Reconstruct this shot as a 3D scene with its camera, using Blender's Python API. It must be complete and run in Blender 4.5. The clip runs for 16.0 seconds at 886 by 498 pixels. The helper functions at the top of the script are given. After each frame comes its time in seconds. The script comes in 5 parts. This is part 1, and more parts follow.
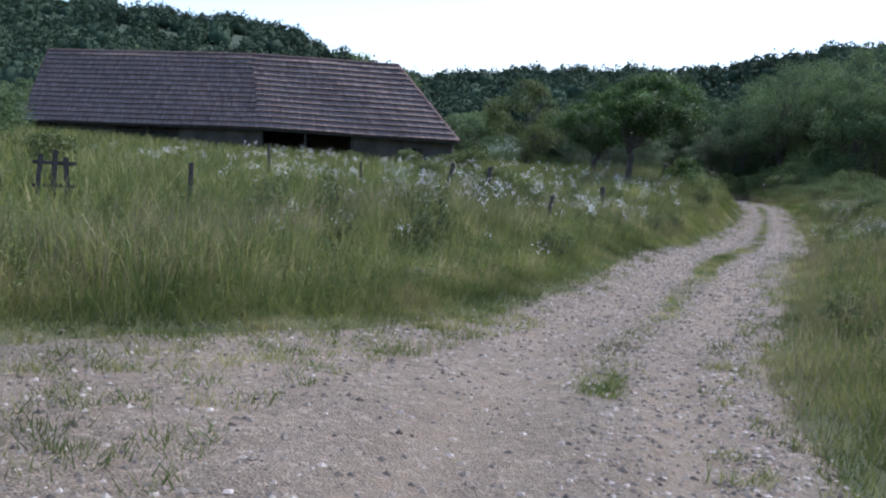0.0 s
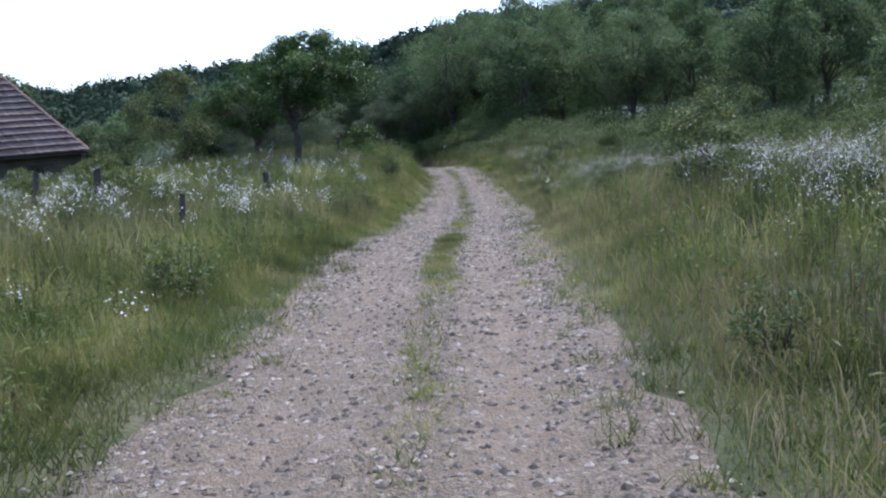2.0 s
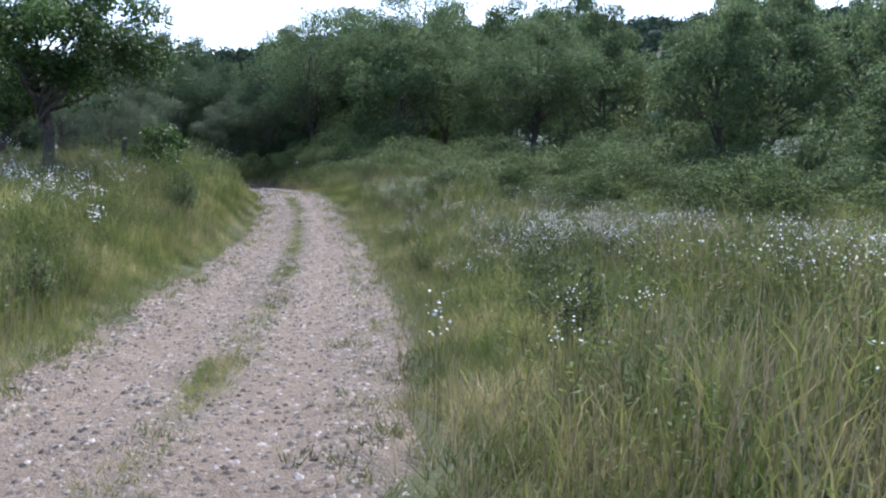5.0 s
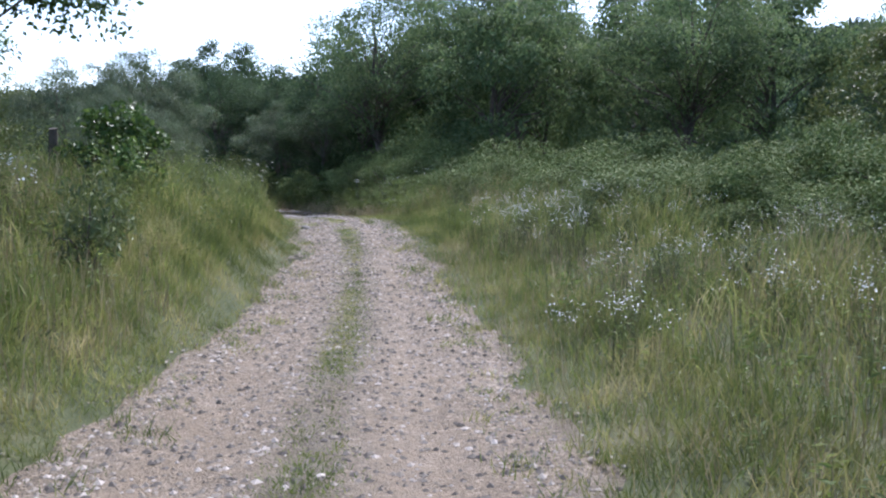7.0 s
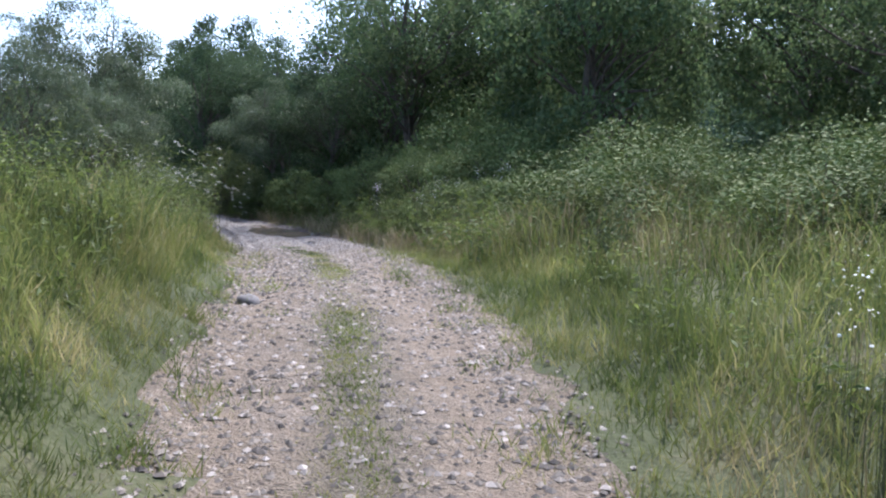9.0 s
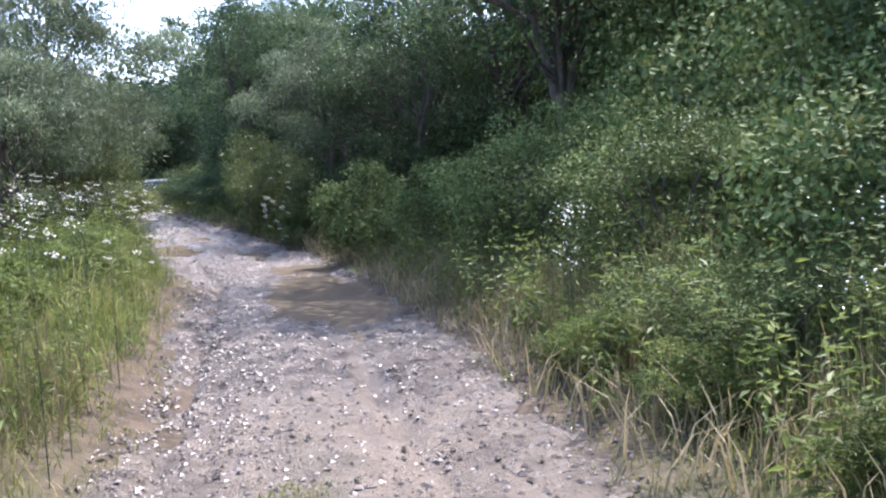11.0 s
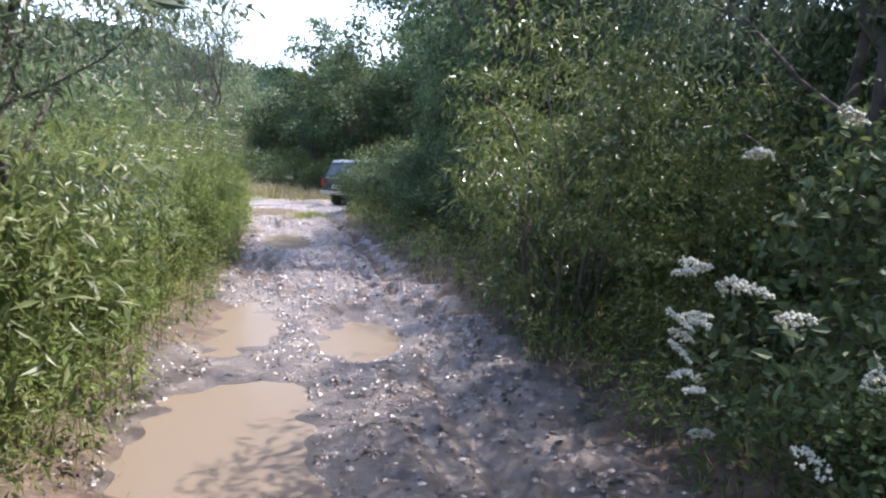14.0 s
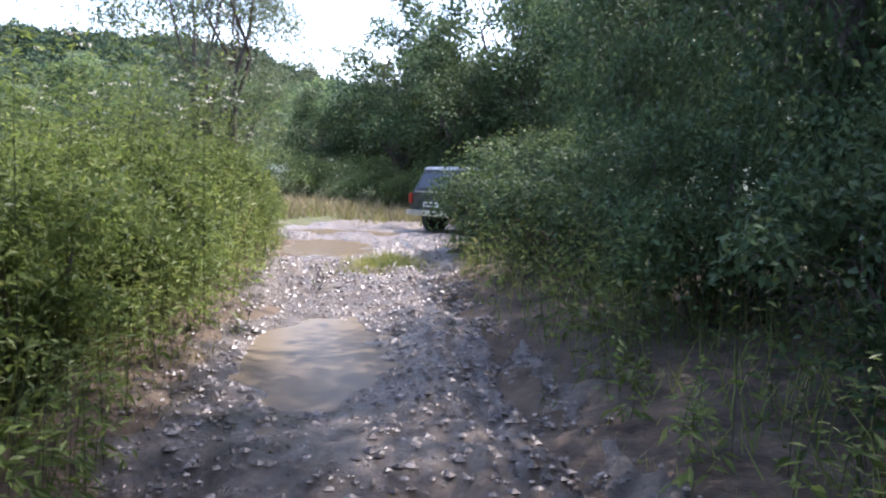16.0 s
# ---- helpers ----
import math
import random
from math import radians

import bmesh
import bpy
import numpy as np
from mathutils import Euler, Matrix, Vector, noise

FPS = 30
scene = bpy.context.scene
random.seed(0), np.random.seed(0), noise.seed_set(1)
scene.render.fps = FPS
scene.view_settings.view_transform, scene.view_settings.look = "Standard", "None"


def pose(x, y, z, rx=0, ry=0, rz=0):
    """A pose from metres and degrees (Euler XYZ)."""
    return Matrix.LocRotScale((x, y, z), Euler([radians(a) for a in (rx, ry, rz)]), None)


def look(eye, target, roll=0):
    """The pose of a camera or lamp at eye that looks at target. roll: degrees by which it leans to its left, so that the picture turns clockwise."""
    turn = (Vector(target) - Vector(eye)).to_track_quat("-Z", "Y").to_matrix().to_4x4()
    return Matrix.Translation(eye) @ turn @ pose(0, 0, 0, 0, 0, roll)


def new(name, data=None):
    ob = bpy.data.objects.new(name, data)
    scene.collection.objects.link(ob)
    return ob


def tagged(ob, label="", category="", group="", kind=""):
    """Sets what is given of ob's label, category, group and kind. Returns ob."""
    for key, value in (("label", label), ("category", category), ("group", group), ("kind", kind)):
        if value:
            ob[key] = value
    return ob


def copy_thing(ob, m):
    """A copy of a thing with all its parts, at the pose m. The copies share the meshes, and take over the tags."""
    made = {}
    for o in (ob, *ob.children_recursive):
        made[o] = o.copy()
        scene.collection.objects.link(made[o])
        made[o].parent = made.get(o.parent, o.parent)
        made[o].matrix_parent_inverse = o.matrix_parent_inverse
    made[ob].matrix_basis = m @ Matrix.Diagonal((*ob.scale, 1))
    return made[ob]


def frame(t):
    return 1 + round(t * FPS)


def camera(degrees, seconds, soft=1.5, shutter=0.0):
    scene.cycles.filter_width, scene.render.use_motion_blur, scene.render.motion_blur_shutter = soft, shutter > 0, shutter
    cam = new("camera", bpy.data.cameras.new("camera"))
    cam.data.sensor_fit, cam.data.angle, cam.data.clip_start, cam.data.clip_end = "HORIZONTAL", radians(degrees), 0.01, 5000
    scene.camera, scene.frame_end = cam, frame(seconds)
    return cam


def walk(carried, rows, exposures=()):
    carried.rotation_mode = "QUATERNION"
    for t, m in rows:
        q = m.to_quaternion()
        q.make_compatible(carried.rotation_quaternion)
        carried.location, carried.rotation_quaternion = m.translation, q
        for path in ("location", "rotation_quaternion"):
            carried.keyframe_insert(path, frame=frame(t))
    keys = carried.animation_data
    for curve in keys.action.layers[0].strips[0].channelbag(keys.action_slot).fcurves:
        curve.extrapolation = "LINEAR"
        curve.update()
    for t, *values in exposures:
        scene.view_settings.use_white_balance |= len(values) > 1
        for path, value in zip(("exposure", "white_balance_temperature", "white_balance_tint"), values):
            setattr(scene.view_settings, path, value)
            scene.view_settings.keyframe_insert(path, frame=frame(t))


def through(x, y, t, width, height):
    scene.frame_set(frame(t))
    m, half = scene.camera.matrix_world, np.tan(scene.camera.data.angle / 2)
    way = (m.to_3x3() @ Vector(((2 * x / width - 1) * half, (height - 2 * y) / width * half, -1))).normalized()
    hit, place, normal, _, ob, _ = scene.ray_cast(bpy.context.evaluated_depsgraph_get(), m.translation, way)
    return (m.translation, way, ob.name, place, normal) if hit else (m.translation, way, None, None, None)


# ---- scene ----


def aim(x, y, z, yaw, pitch, roll):
    """A camera pose from a place and degrees: yaw to the left of +y, pitch up, roll."""
    return pose(x, y, z, 0, 0, yaw) @ pose(0, 0, 0, 90 + pitch, 0, 0) @ pose(0, 0, 0, 0, 0, roll)


cam = camera(53.56, 16.0, soft=2.2)
PATH = [
    (0, aim(-0.025, 0.033, 1.545, 15.82, -6.97, 4.62)),
    (0.5, aim(-0.419, 2.046, 1.428, 9.92, -8.52, 3.71)),
    (1, aim(-0.608, 3.813, 1.321, 4.56, -7.50, 3.87)),
    (1.5, aim(-0.568, 5.628, 1.179, -1.17, -6.76, -0.50)),
    (2, aim(-0.429, 7.347, 1.054, -4.23, -7.32, -4.05)),
    (2.5, aim(-0.166, 9.176, 0.940, -6.79, -5.43, -4.33)),
    (3, aim(-0.045, 10.842, 1.020, -10.41, -5.66, -3.55)),
    (3.2, aim(0.034, 11.530, 1.034, -11.50, -5.51, -3.07)),
    (5.3, aim(1.852, 19.676, 1.111, -12.30, -6.32, 1.74)),
    (5.5, aim(1.980, 20.842, 0.909, -11.88, -5.89, 2.23)),
    (6, aim(2.156, 23.808, 0.696, -10.66, -6.94, 2.15)),
    (6.5, aim(2.256, 26.821, 0.588, -9.06, -6.41, -0.69)),
    (7, aim(2.420, 29.695, 0.556, -8.60, -4.67, 0.12)),
    (7.5, aim(2.600, 32.325, 0.459, -9.40, -5.56, -0.61)),
    (8, aim(2.776, 35.155, 0.397, -8.93, -5.11, 0.14)),
    (8.2, aim(2.826, 36.365, 0.359, -8.99, -4.71, 1.47)),
    (10.3, aim(3.241, 49.925, 0.935, -5.06, -4.24, 0.83)),
    (10.5, aim(3.132, 51.236, 0.935, -4.53, -4.63, 1.47)),
    (11, aim(2.882, 54.415, 0.899, -1.74, -5.96, -2.32)),
    (11.5, aim(2.430, 57.548, 0.728, 3.01, -6.34, -1.71)),
    (12, aim(2.119, 60.411, 0.659, 3.75, -6.72, -3.63)),
    (12.5, aim(1.539, 63.219, 0.641, 6.10, -5.30, -5.74)),
    (13, aim(0.848, 66.122, 0.624, 9.14, -5.55, -4.75)),
    (13.5, aim(0.040, 68.754, 0.622, 10.76, -4.72, -0.77)),
    (14, aim(-0.757, 71.172, 0.562, 12.33, -6.06, 0.97)),
    (14.5, aim(-1.662, 73.561, 0.430, 13.16, -6.31, 5.19)),
    (15, aim(-2.631, 75.786, 0.412, 13.61, -1.67, 4.71)),
    (15.5, aim(-3.341, 77.902, 0.326, 15.81, -3.56, 2.84)),
    (16, aim(-3.952, 79.726, 0.252, 17.87, -5.04, 1.50)),
]
walk(cam, PATH, exposures=[(0, 0.87, 5600, 16), (1.0, 0.98, 5550, 17), (3.2, 1.0, 5550, 18), (5.3, 1.32, 5750, 17), (8.2, 1.38, 5780, 17), (10.3, 2.0, 5950, 21), (12.0, 2.6, 6050, 22), (14.5, 2.45, 6150, 23), (16, 2.35, 6200, 22)])

# ---- light ----
SUN_AZ, SUN_EL = radians(30), radians(57)       # azimuth from +y towards +x
world = bpy.data.worlds.new("world")
scene.world = world
world.use_nodes = True
wn = world.node_tree.nodes
sky = wn.new("ShaderNodeTexSky")
sky.sky_type = "NISHITA"
sky.sun_disc = False
sky.sun_elevation, sky.sun_rotation = SUN_EL, SUN_AZ
sky.air_density, sky.dust_density, sky.ozone_density, sky.altitude = 1.0, 2.0, 1.0, 300
bg = wn["Background"]
bg.inputs["Strength"].default_value = 0.148
world.node_tree.links.new(sky.outputs[0], bg.inputs[0])
sun = new("sun", bpy.data.lights.new("sun", "SUN"))
sun.data.energy, sun.data.angle, sun.data.color = 2.85, radians(0.6), (1.0, 0.95, 0.87)
sun.matrix_world = look((40 * math.sin(SUN_AZ) * math.cos(SUN_EL), 40 * math.cos(SUN_AZ) * math.cos(SUN_EL), 40 * math.sin(SUN_EL)), (0, 0, 0))

# ---- materials ----


def material(name):
    m = bpy.data.materials.new(name)
    m.use_nodes = True
    return m, m.node_tree.nodes, m.node_tree.links, m.node_tree.nodes["Principled BSDF"]


def ramp(nodes, stops):
    r = nodes.new("ShaderNodeValToRGB")
    while len(r.color_ramp.elements) < len(stops):
        r.color_ramp.elements.new(0.5)
    for e, (at, c) in zip(r.color_ramp.elements, stops):
        e.position, e.color = at, (*c, 1)
    return r


def noise_node(nodes, links, scale, detail=4, coords="Object", rough=0.6):
    tc = nodes.new("ShaderNodeTexCoord")
    n = nodes.new("ShaderNodeTexNoise")
    n.inputs["Scale"].default_value, n.inputs["Detail"].default_value, n.inputs["Roughness"].default_value = scale, detail, rough
    links.new(tc.outputs[coords], n.inputs["Vector"])
    return n


def bump(nodes, links, bsdf, height, strength, distance):
    b = nodes.new("ShaderNodeBump")
    b.inputs["Strength"].default_value, b.inputs["Distance"].default_value = strength, distance
    links.new(height, b.inputs["Height"])
    links.new(b.outputs[0], bsdf.inputs["Normal"])


def mixed(nodes, links, a, b, fac):
    m = nodes.new("ShaderNodeMix")
    m.data_type = "RGBA"
    for at, v in ((0, fac), (6, a), (7, b)):
        if hasattr(v, "links"):
            links.new(v, m.inputs[at])
        else:
            m.inputs[at].default_value = v if at == 0 else (*v, 1)
    return m.outputs[2]


def leafy(name, stops, rough=0.6, through=0.3, big=0.25, gloss=0.18, patch=0.0):
    """Leaves and blades: a colour for each, drifting over the plant, and light that comes through."""
    m, n, l, b = material(name)
    g = n.new("ShaderNodeNewGeometry")
    r = ramp(n, stops)
    pick = g.outputs["Random Per Island"]
    if patch:
        spot = noise_node(n, l, 1.1, 4, "Object")
        wide = n.new("ShaderNodeMapRange")
        wide.inputs[1].default_value, wide.inputs[2].default_value = 0.35, 0.65
        l.new(spot.outputs["Fac"], wide.inputs[0])
        both = n.new("ShaderNodeMix")
        both.inputs[0].default_value = patch
        l.new(pick, both.inputs[2])
        l.new(wide.outputs[0], both.inputs[3])
        pick = both.outputs[0]
    l.new(pick, r.inputs[0])
    tex = noise_node(n, l, big, 3, "Object")
    dark = n.new("ShaderNodeMapRange")
    dark.inputs[1].default_value, dark.inputs[2].default_value, dark.inputs[3].default_value, dark.inputs[4].default_value = 0.3, 0.7, 0.55, 1.45
    l.new(tex.outputs["Fac"], dark.inputs[0])
    mul = n.new("ShaderNodeVectorMath")
    mul.operation = "MULTIPLY"
    l.new(r.outputs[0], mul.inputs[0])
    l.new(dark.outputs[0], mul.inputs[1])
    l.new(mul.outputs[0], b.inputs["Base Color"])
    b.inputs["Roughness"].default_value = rough
    b.inputs["Specular IOR Level"].default_value = gloss
    t = n.new("ShaderNodeBsdfTranslucent")
    l.new(mul.outputs[0], t.inputs["Color"])
    mx = n.new("ShaderNodeMixShader")
    mx.inputs[0].default_value = through
    l.new(b.outputs[0], mx.inputs[1])
    l.new(t.outputs[0], mx.inputs[2])
    l.new(mx.outputs[0], n["Material Output"].inputs["Surface"])
    return m


GRASS = leafy("grass_blades", [(0, (0.060, 0.094, 0.024)), (0.35, (0.122, 0.158, 0.040)), (0.6, (0.200, 0.212, 0.066)), (0.8, (0.275, 0.248, 0.104)), (1, (0.36, 0.300, 0.165))], 0.6, 0.4, 0.55, 0.18, 0.6)
STRAW = leafy("dry_grass", [(0, (0.150, 0.130, 0.065)), (0.5, (0.225, 0.185, 0.100)), (1, (0.33, 0.275, 0.165))], 0.7, 0.3, 0.5, 0.2)
WEED = leafy("weed_leaves", [(0, (0.045, 0.068, 0.024)), (0.45, (0.080, 0.110, 0.037)), (0.8, (0.130, 0.155, 0.060)), (1, (0.19, 0.185, 0.095))], 0.5, 0.28, 0.5, 0.18, 0.3)
BRAMBLE = leafy("bramble_leaves", [(0, (0.060, 0.100, 0.030)), (0.6, (0.115, 0.155, 0.050)), (1, (0.195, 0.218, 0.088))], 0.6, 0.18, 0.5, 0.07)
OAK = leafy("oak_leaves", [(0, (0.062, 0.100, 0.042)), (0.6, (0.102, 0.156, 0.062)), (1, (0.175, 0.220, 0.092))], 0.5, 0.5, 0.3)
NETTLE = leafy("nettle_leaves", [(0, (0.046, 0.072, 0.018)), (0.5, (0.105, 0.145, 0.034)), (0.85, (0.175, 0.205, 0.058)), (1, (0.21, 0.195, 0.09))], 0.5, 0.5, 0.9, 0.2, 0.35)
# Leaves of the dark trees; on the undergrowth their tone stands in for shade.
DARK = leafy("dark_and_shaded_leaves", [(0, (0.036, 0.060, 0.027)), (0.6, (0.060, 0.098, 0.041)), (1, (0.110, 0.155, 0.064))], 0.5, 0.35, 0.3, 0.12)
ORCHARD = leafy("orchard_leaves", [(0, (0.032, 0.068, 0.016)), (0.6, (0.062, 0.112, 0.028)), (1, (0.115, 0.170, 0.040))], 0.4, 0.3, 0.5)
WILLOW = leafy("willow_leaves", [(0, (0.062, 0.094, 0.045)), (0.6, (0.102, 0.138, 0.068)), (1, (0.175, 0.205, 0.120))], 0.5, 0.35, 0.4, 0.3)
LIGHT = leafy("light_leaves", [(0, (0.072, 0.102, 0.026)), (0.6, (0.116, 0.146, 0.042)), (1, (0.180, 0.198, 0.072))], 0.45, 0.35, 0.3)
SALLOW = leafy("glossy_willow_leaves", [(0, (0.050, 0.080, 0.024)), (0.6, (0.095, 0.132, 0.036)), (1, (0.190, 0.212, 0.072))], 0.3, 0.4, 0.6, 0.6)
FARWOOD = leafy("far_wood_leaves", [(0, (0.036, 0.056, 0.033)), (0.6, (0.046, 0.070, 0.041)), (1, (0.060, 0.088, 0.050))], 0.8, 0.1, 0.02, 0.05)
PETAL, pn, pl, pb = material("white_petals")
pb.inputs["Base Color"].default_value, pb.inputs["Roughness"].default_value = (0.82, 0.82, 0.80, 1), 0.6
pg = pn.new("ShaderNodeNewGeometry")
pr = ramp(pn, [(0, (0.46, 0.45, 0.38)), (0.5, (0.66, 0.65, 0.58)), (1, (0.80, 0.79, 0.72))])
pl.new(pg.outputs["Random Per Island"], pr.inputs[0])
pl.new(pr.outputs[0], pb.inputs["Base Color"])
UMBEL, un, ul, ub = material("cream_umbels")
ub.inputs["Base Color"].default_value, ub.inputs["Roughness"].default_value = (0.40, 0.39, 0.29, 1), 0.8


def rough_stuff(name, stops, scale, rough=0.85, bumps=0.4, dist=0.01, fine=60, coords="Object", spec=0.3):
    m, n, l, b = material(name)
    a = noise_node(n, l, scale, 6, coords)
    f = noise_node(n, l, fine, 3, coords)
    r = ramp(n, stops)
    add = n.new("ShaderNodeMath")
    add.operation = "MULTIPLY_ADD"
    add.inputs[1].default_value, add.inputs[2].default_value = 0.35, -0.175
    l.new(f.outputs["Fac"], add.inputs[0])
    s = n.new("ShaderNodeMath")
    l.new(a.outputs["Fac"], s.inputs[0])
    l.new(add.outputs[0], s.inputs[1])
    l.new(s.outputs[0], r.inputs[0])
    l.new(r.outputs[0], b.inputs["Base Color"])
    b.inputs["Roughness"].default_value, b.inputs["Specular IOR Level"].default_value = rough, spec
    bump(n, l, b, f.outputs["Fac"], bumps, dist)
    return m


BARK = rough_stuff("bark", [(0.3, (0.045, 0.035, 0.028)), (0.7, (0.13, 0.105, 0.085))], 6, 0.9, 0.6, 0.02, 25)
STEM = rough_stuff("green_stems", [(0.3, (0.035, 0.045, 0.018)), (0.7, (0.075, 0.08, 0.035))], 4, 0.7)
WOOD = rough_stuff("weathered_wood", [(0.3, (0.035, 0.029, 0.023)), (0.7, (0.115, 0.097, 0.078))], 5, 0.85, 0.5, 0.01, 30)
# Weathered plaster, kept darker: the shade under the eaves is in its colour.
PLASTER = rough_stuff("weathered_shaded_plaster", [(0.3, (0.055, 0.045, 0.033)), (0.55, (0.092, 0.079, 0.060)), (0.75, (0.125, 0.110, 0.086))], 0.9, 0.9, 0.35, 0.02, 12)
DARKWOOD = rough_stuff("dark_boards", [(0.3, (0.022, 0.018, 0.015)), (0.7, (0.06, 0.05, 0.04))], 4, 0.9, 0.4, 0.01, 25)
STONE = rough_stuff("gravel_stones", [(0.25, (0.10, 0.088, 0.078)), (0.5, (0.18, 0.165, 0.148)), (0.75, (0.28, 0.26, 0.24))], 9, 0.85, 0.3, 0.004, 60)
EARTH = rough_stuff("meadow_soil", [(0.25, (0.036, 0.044, 0.018)), (0.5, (0.060, 0.068, 0.027)), (0.75, (0.105, 0.095, 0.052))], 1.3, 0.95, 0.6, 0.04, 22)

en, el_ = EARTH.node_tree.nodes, EARTH.node_tree.links
eb = en["Principled BSDF"]
efloor = en.new("ShaderNodeAttribute")
efloor.attribute_name = "wooded"
esoil = eb.inputs["Base Color"].links[0].from_socket
ebare = en.new("ShaderNodeAttribute")
ebare.attribute_name = "bare"
eloam = ramp(en, [(0.35, (0.030, 0.021, 0.013)), (0.65, (0.085, 0.062, 0.040))])
el_.new(noise_node(en, el_, 5, 6).outputs["Fac"], eloam.inputs[0])
efield = mixed(en, el_, esoil, eloam.outputs[0], ebare.outputs["Fac"])
el_.new(mixed(en, el_, efield, (0.035, 0.052, 0.028), efloor.outputs["Fac"]), eb.inputs["Base Color"])

TILE, tn, tl, tb = material("clay_tiles")
tg = tn.new("ShaderNodeNewGeometry")
tr = ramp(tn, [(0, (0.130, 0.086, 0.068)), (0.2, (0.190, 0.124, 0.097)), (0.75, (0.225, 0.150, 0.119)), (1, (0.30, 0.215, 0.175))])
tl.new(tg.outputs["Random Per Island"], tr.inputs[0])
tnoise = noise_node(tn, tl, 0.8, 5)
tmoss = ramp(tn, [(0.38, (0, 0, 0)), (0.62, (1, 1, 1))])
tl.new(tnoise.outputs["Fac"], tmoss.inputs[0])
tmix = mixed(tn, tl, tr.outputs[0], (0.17, 0.143, 0.122), 0.5)
tmul = tn.new("ShaderNodeMix")
tmul.data_type = "RGBA"
tl.new(tmoss.outputs[0], tmul.inputs[0])
tl.new(tr.outputs[0], tmul.inputs[6])
tl.new(tmix, tmul.inputs[7])
tl.new(tmul.outputs[2], tb.inputs["Base Color"])
tb.inputs["Roughness"].default_value = 0.85
tfine = noise_node(tn, tl, 30, 3)
bump(tn, tl, tb, tfine.outputs["Fac"], 0.4, 0.01)

RIDGE = rough_stuff("ridge_tiles", [(0.3, (0.12, 0.078, 0.065)), (0.7, (0.22, 0.14, 0.115))], 3, 0.9, 0.4, 0.01, 20)

# road surface: pale gravel that turns to wet mud further along
ROAD, rn, rl, rb = material("gravel_and_mud")
big = noise_node(rn, rl, 0.55, 5)
vor = rn.new("ShaderNodeTexVoronoi")
vor.inputs["Scale"].default_value = 21
rtc = rn.new("ShaderNodeTexCoord")
rl.new(rtc.outputs["Object"], vor.inputs["Vector"])
vor2 = rn.new("ShaderNodeTexVoronoi")
vor2.inputs["Scale"].default_value = 58
rl.new(rtc.outputs["Object"], vor2.inputs["Vector"])
grit = ramp(rn, [(0, (0.060, 0.046, 0.030)), (0.35, (0.136, 0.106, 0.071)), (0.7, (0.202, 0.158, 0.106)), (0.92, (0.294, 0.236, 0.164)), (1, (0.458, 0.385, 0.283))])
cell = rn.new("ShaderNodeSeparateColor")
rl.new(vor.outputs["Color"], cell.inputs[0])
rl.new(cell.outputs[0], grit.inputs[0])
grit2 = ramp(rn, [(0, (0.076, 0.059, 0.039)), (0.5, (0.169, 0.132, 0.089)), (1, (0.338, 0.272, 0.188))])
cell2 = rn.new("ShaderNodeSeparateColor")
rl.new(vor2.outputs["Color"], cell2.inputs[0])
rl.new(cell2.outputs[0], grit2.inputs[0])
tone = ramp(rn, [(0.3, (0.131, 0.100, 0.068)), (0.55, (0.240, 0.185, 0.132)), (0.75, (0.327, 0.255, 0.187))])
rl.new(big.outputs["Fac"], tone.inputs[0])
gravel = mixed(rn, rl, mixed(rn, rl, grit.outputs[0], grit2.outputs[0], 0.5), tone.outputs[0], 0.3)
lane = rn.new("ShaderNodeAttribute")
lane.attribute_name = "wheel_line"
dust = ramp(rn, [(0.3, (0.164, 0.124, 0.080)), (0.55, (0.234, 0.179, 0.118)), (0.8, (0.305, 0.238, 0.160))])
dustn = noise_node(rn, rl, 5.0, 8, rough=0.75)
rl.new(dustn.outputs["Fac"], dust.inputs[0])
lanef = rn.new("ShaderNodeMath")
lanef.operation = "MULTIPLY"
lanef.inputs[1].default_value = 0.5
rl.new(lane.outputs["Fac"], lanef.inputs[0])
gravel = mixed(rn, rl, gravel, dust.outputs[0], lanef.outputs[0])
loam = rn.new("ShaderNodeAttribute")
loam.attribute_name = "loam"
loamc = ramp(rn, [(0.35, (0.075, 0.066, 0.038)), (0.65, (0.155, 0.132, 0.088))])
rl.new(dustn.outputs["Fac"], loamc.inputs[0])
gravel = mixed(rn, rl, gravel, loamc.outputs[0], loam.outputs["Fac"])
mudn = noise_node(rn, rl, 3.2, 8, rough=0.7)
mud = ramp(rn, [(0.36, (0.030, 0.024, 0.018)), (0.48, (0.088, 0.070, 0.052)), (0.64, (0.170, 0.140, 0.108))])
rl.new(mudn.outputs["Fac"], mud.inputs[0])
wet = rn.new("ShaderNodeAttribute")
wet.attribute_name = "mud"
rl.new(mixed(rn, rl, gravel, mud.outputs[0], wet.outputs["Fac"]), rb.inputs["Base Color"])
shine = rn.new("ShaderNodeMapRange")
shine.inputs[3].default_value, shine.inputs[4].default_value = 0.9, 0.40
rl.new(wet.outputs["Fac"], shine.inputs[0])
shine2 = rn.new("ShaderNodeMath")
shine2.operation = "MULTIPLY_ADD"
shine2.inputs[1].default_value = 1.1
rl.new(mudn.outputs["Fac"], shine2.inputs[0])
shine3 = rn.new("ShaderNodeMath")
shine3.operation = "SUBTRACT"
shine3.inputs[1].default_value = 0.55
rl.new(shine.outputs[0], shine2.inputs[2])
rl.new(shine2.outputs[0], shine3.inputs[0])
rl.new(shine3.outputs[0], rb.inputs["Roughness"])
rb.inputs["Specular IOR Level"].default_value = 0.4
rfine = noise_node(rn, rl, 38, 6, rough=0.75)
badd = rn.new("ShaderNodeMath")
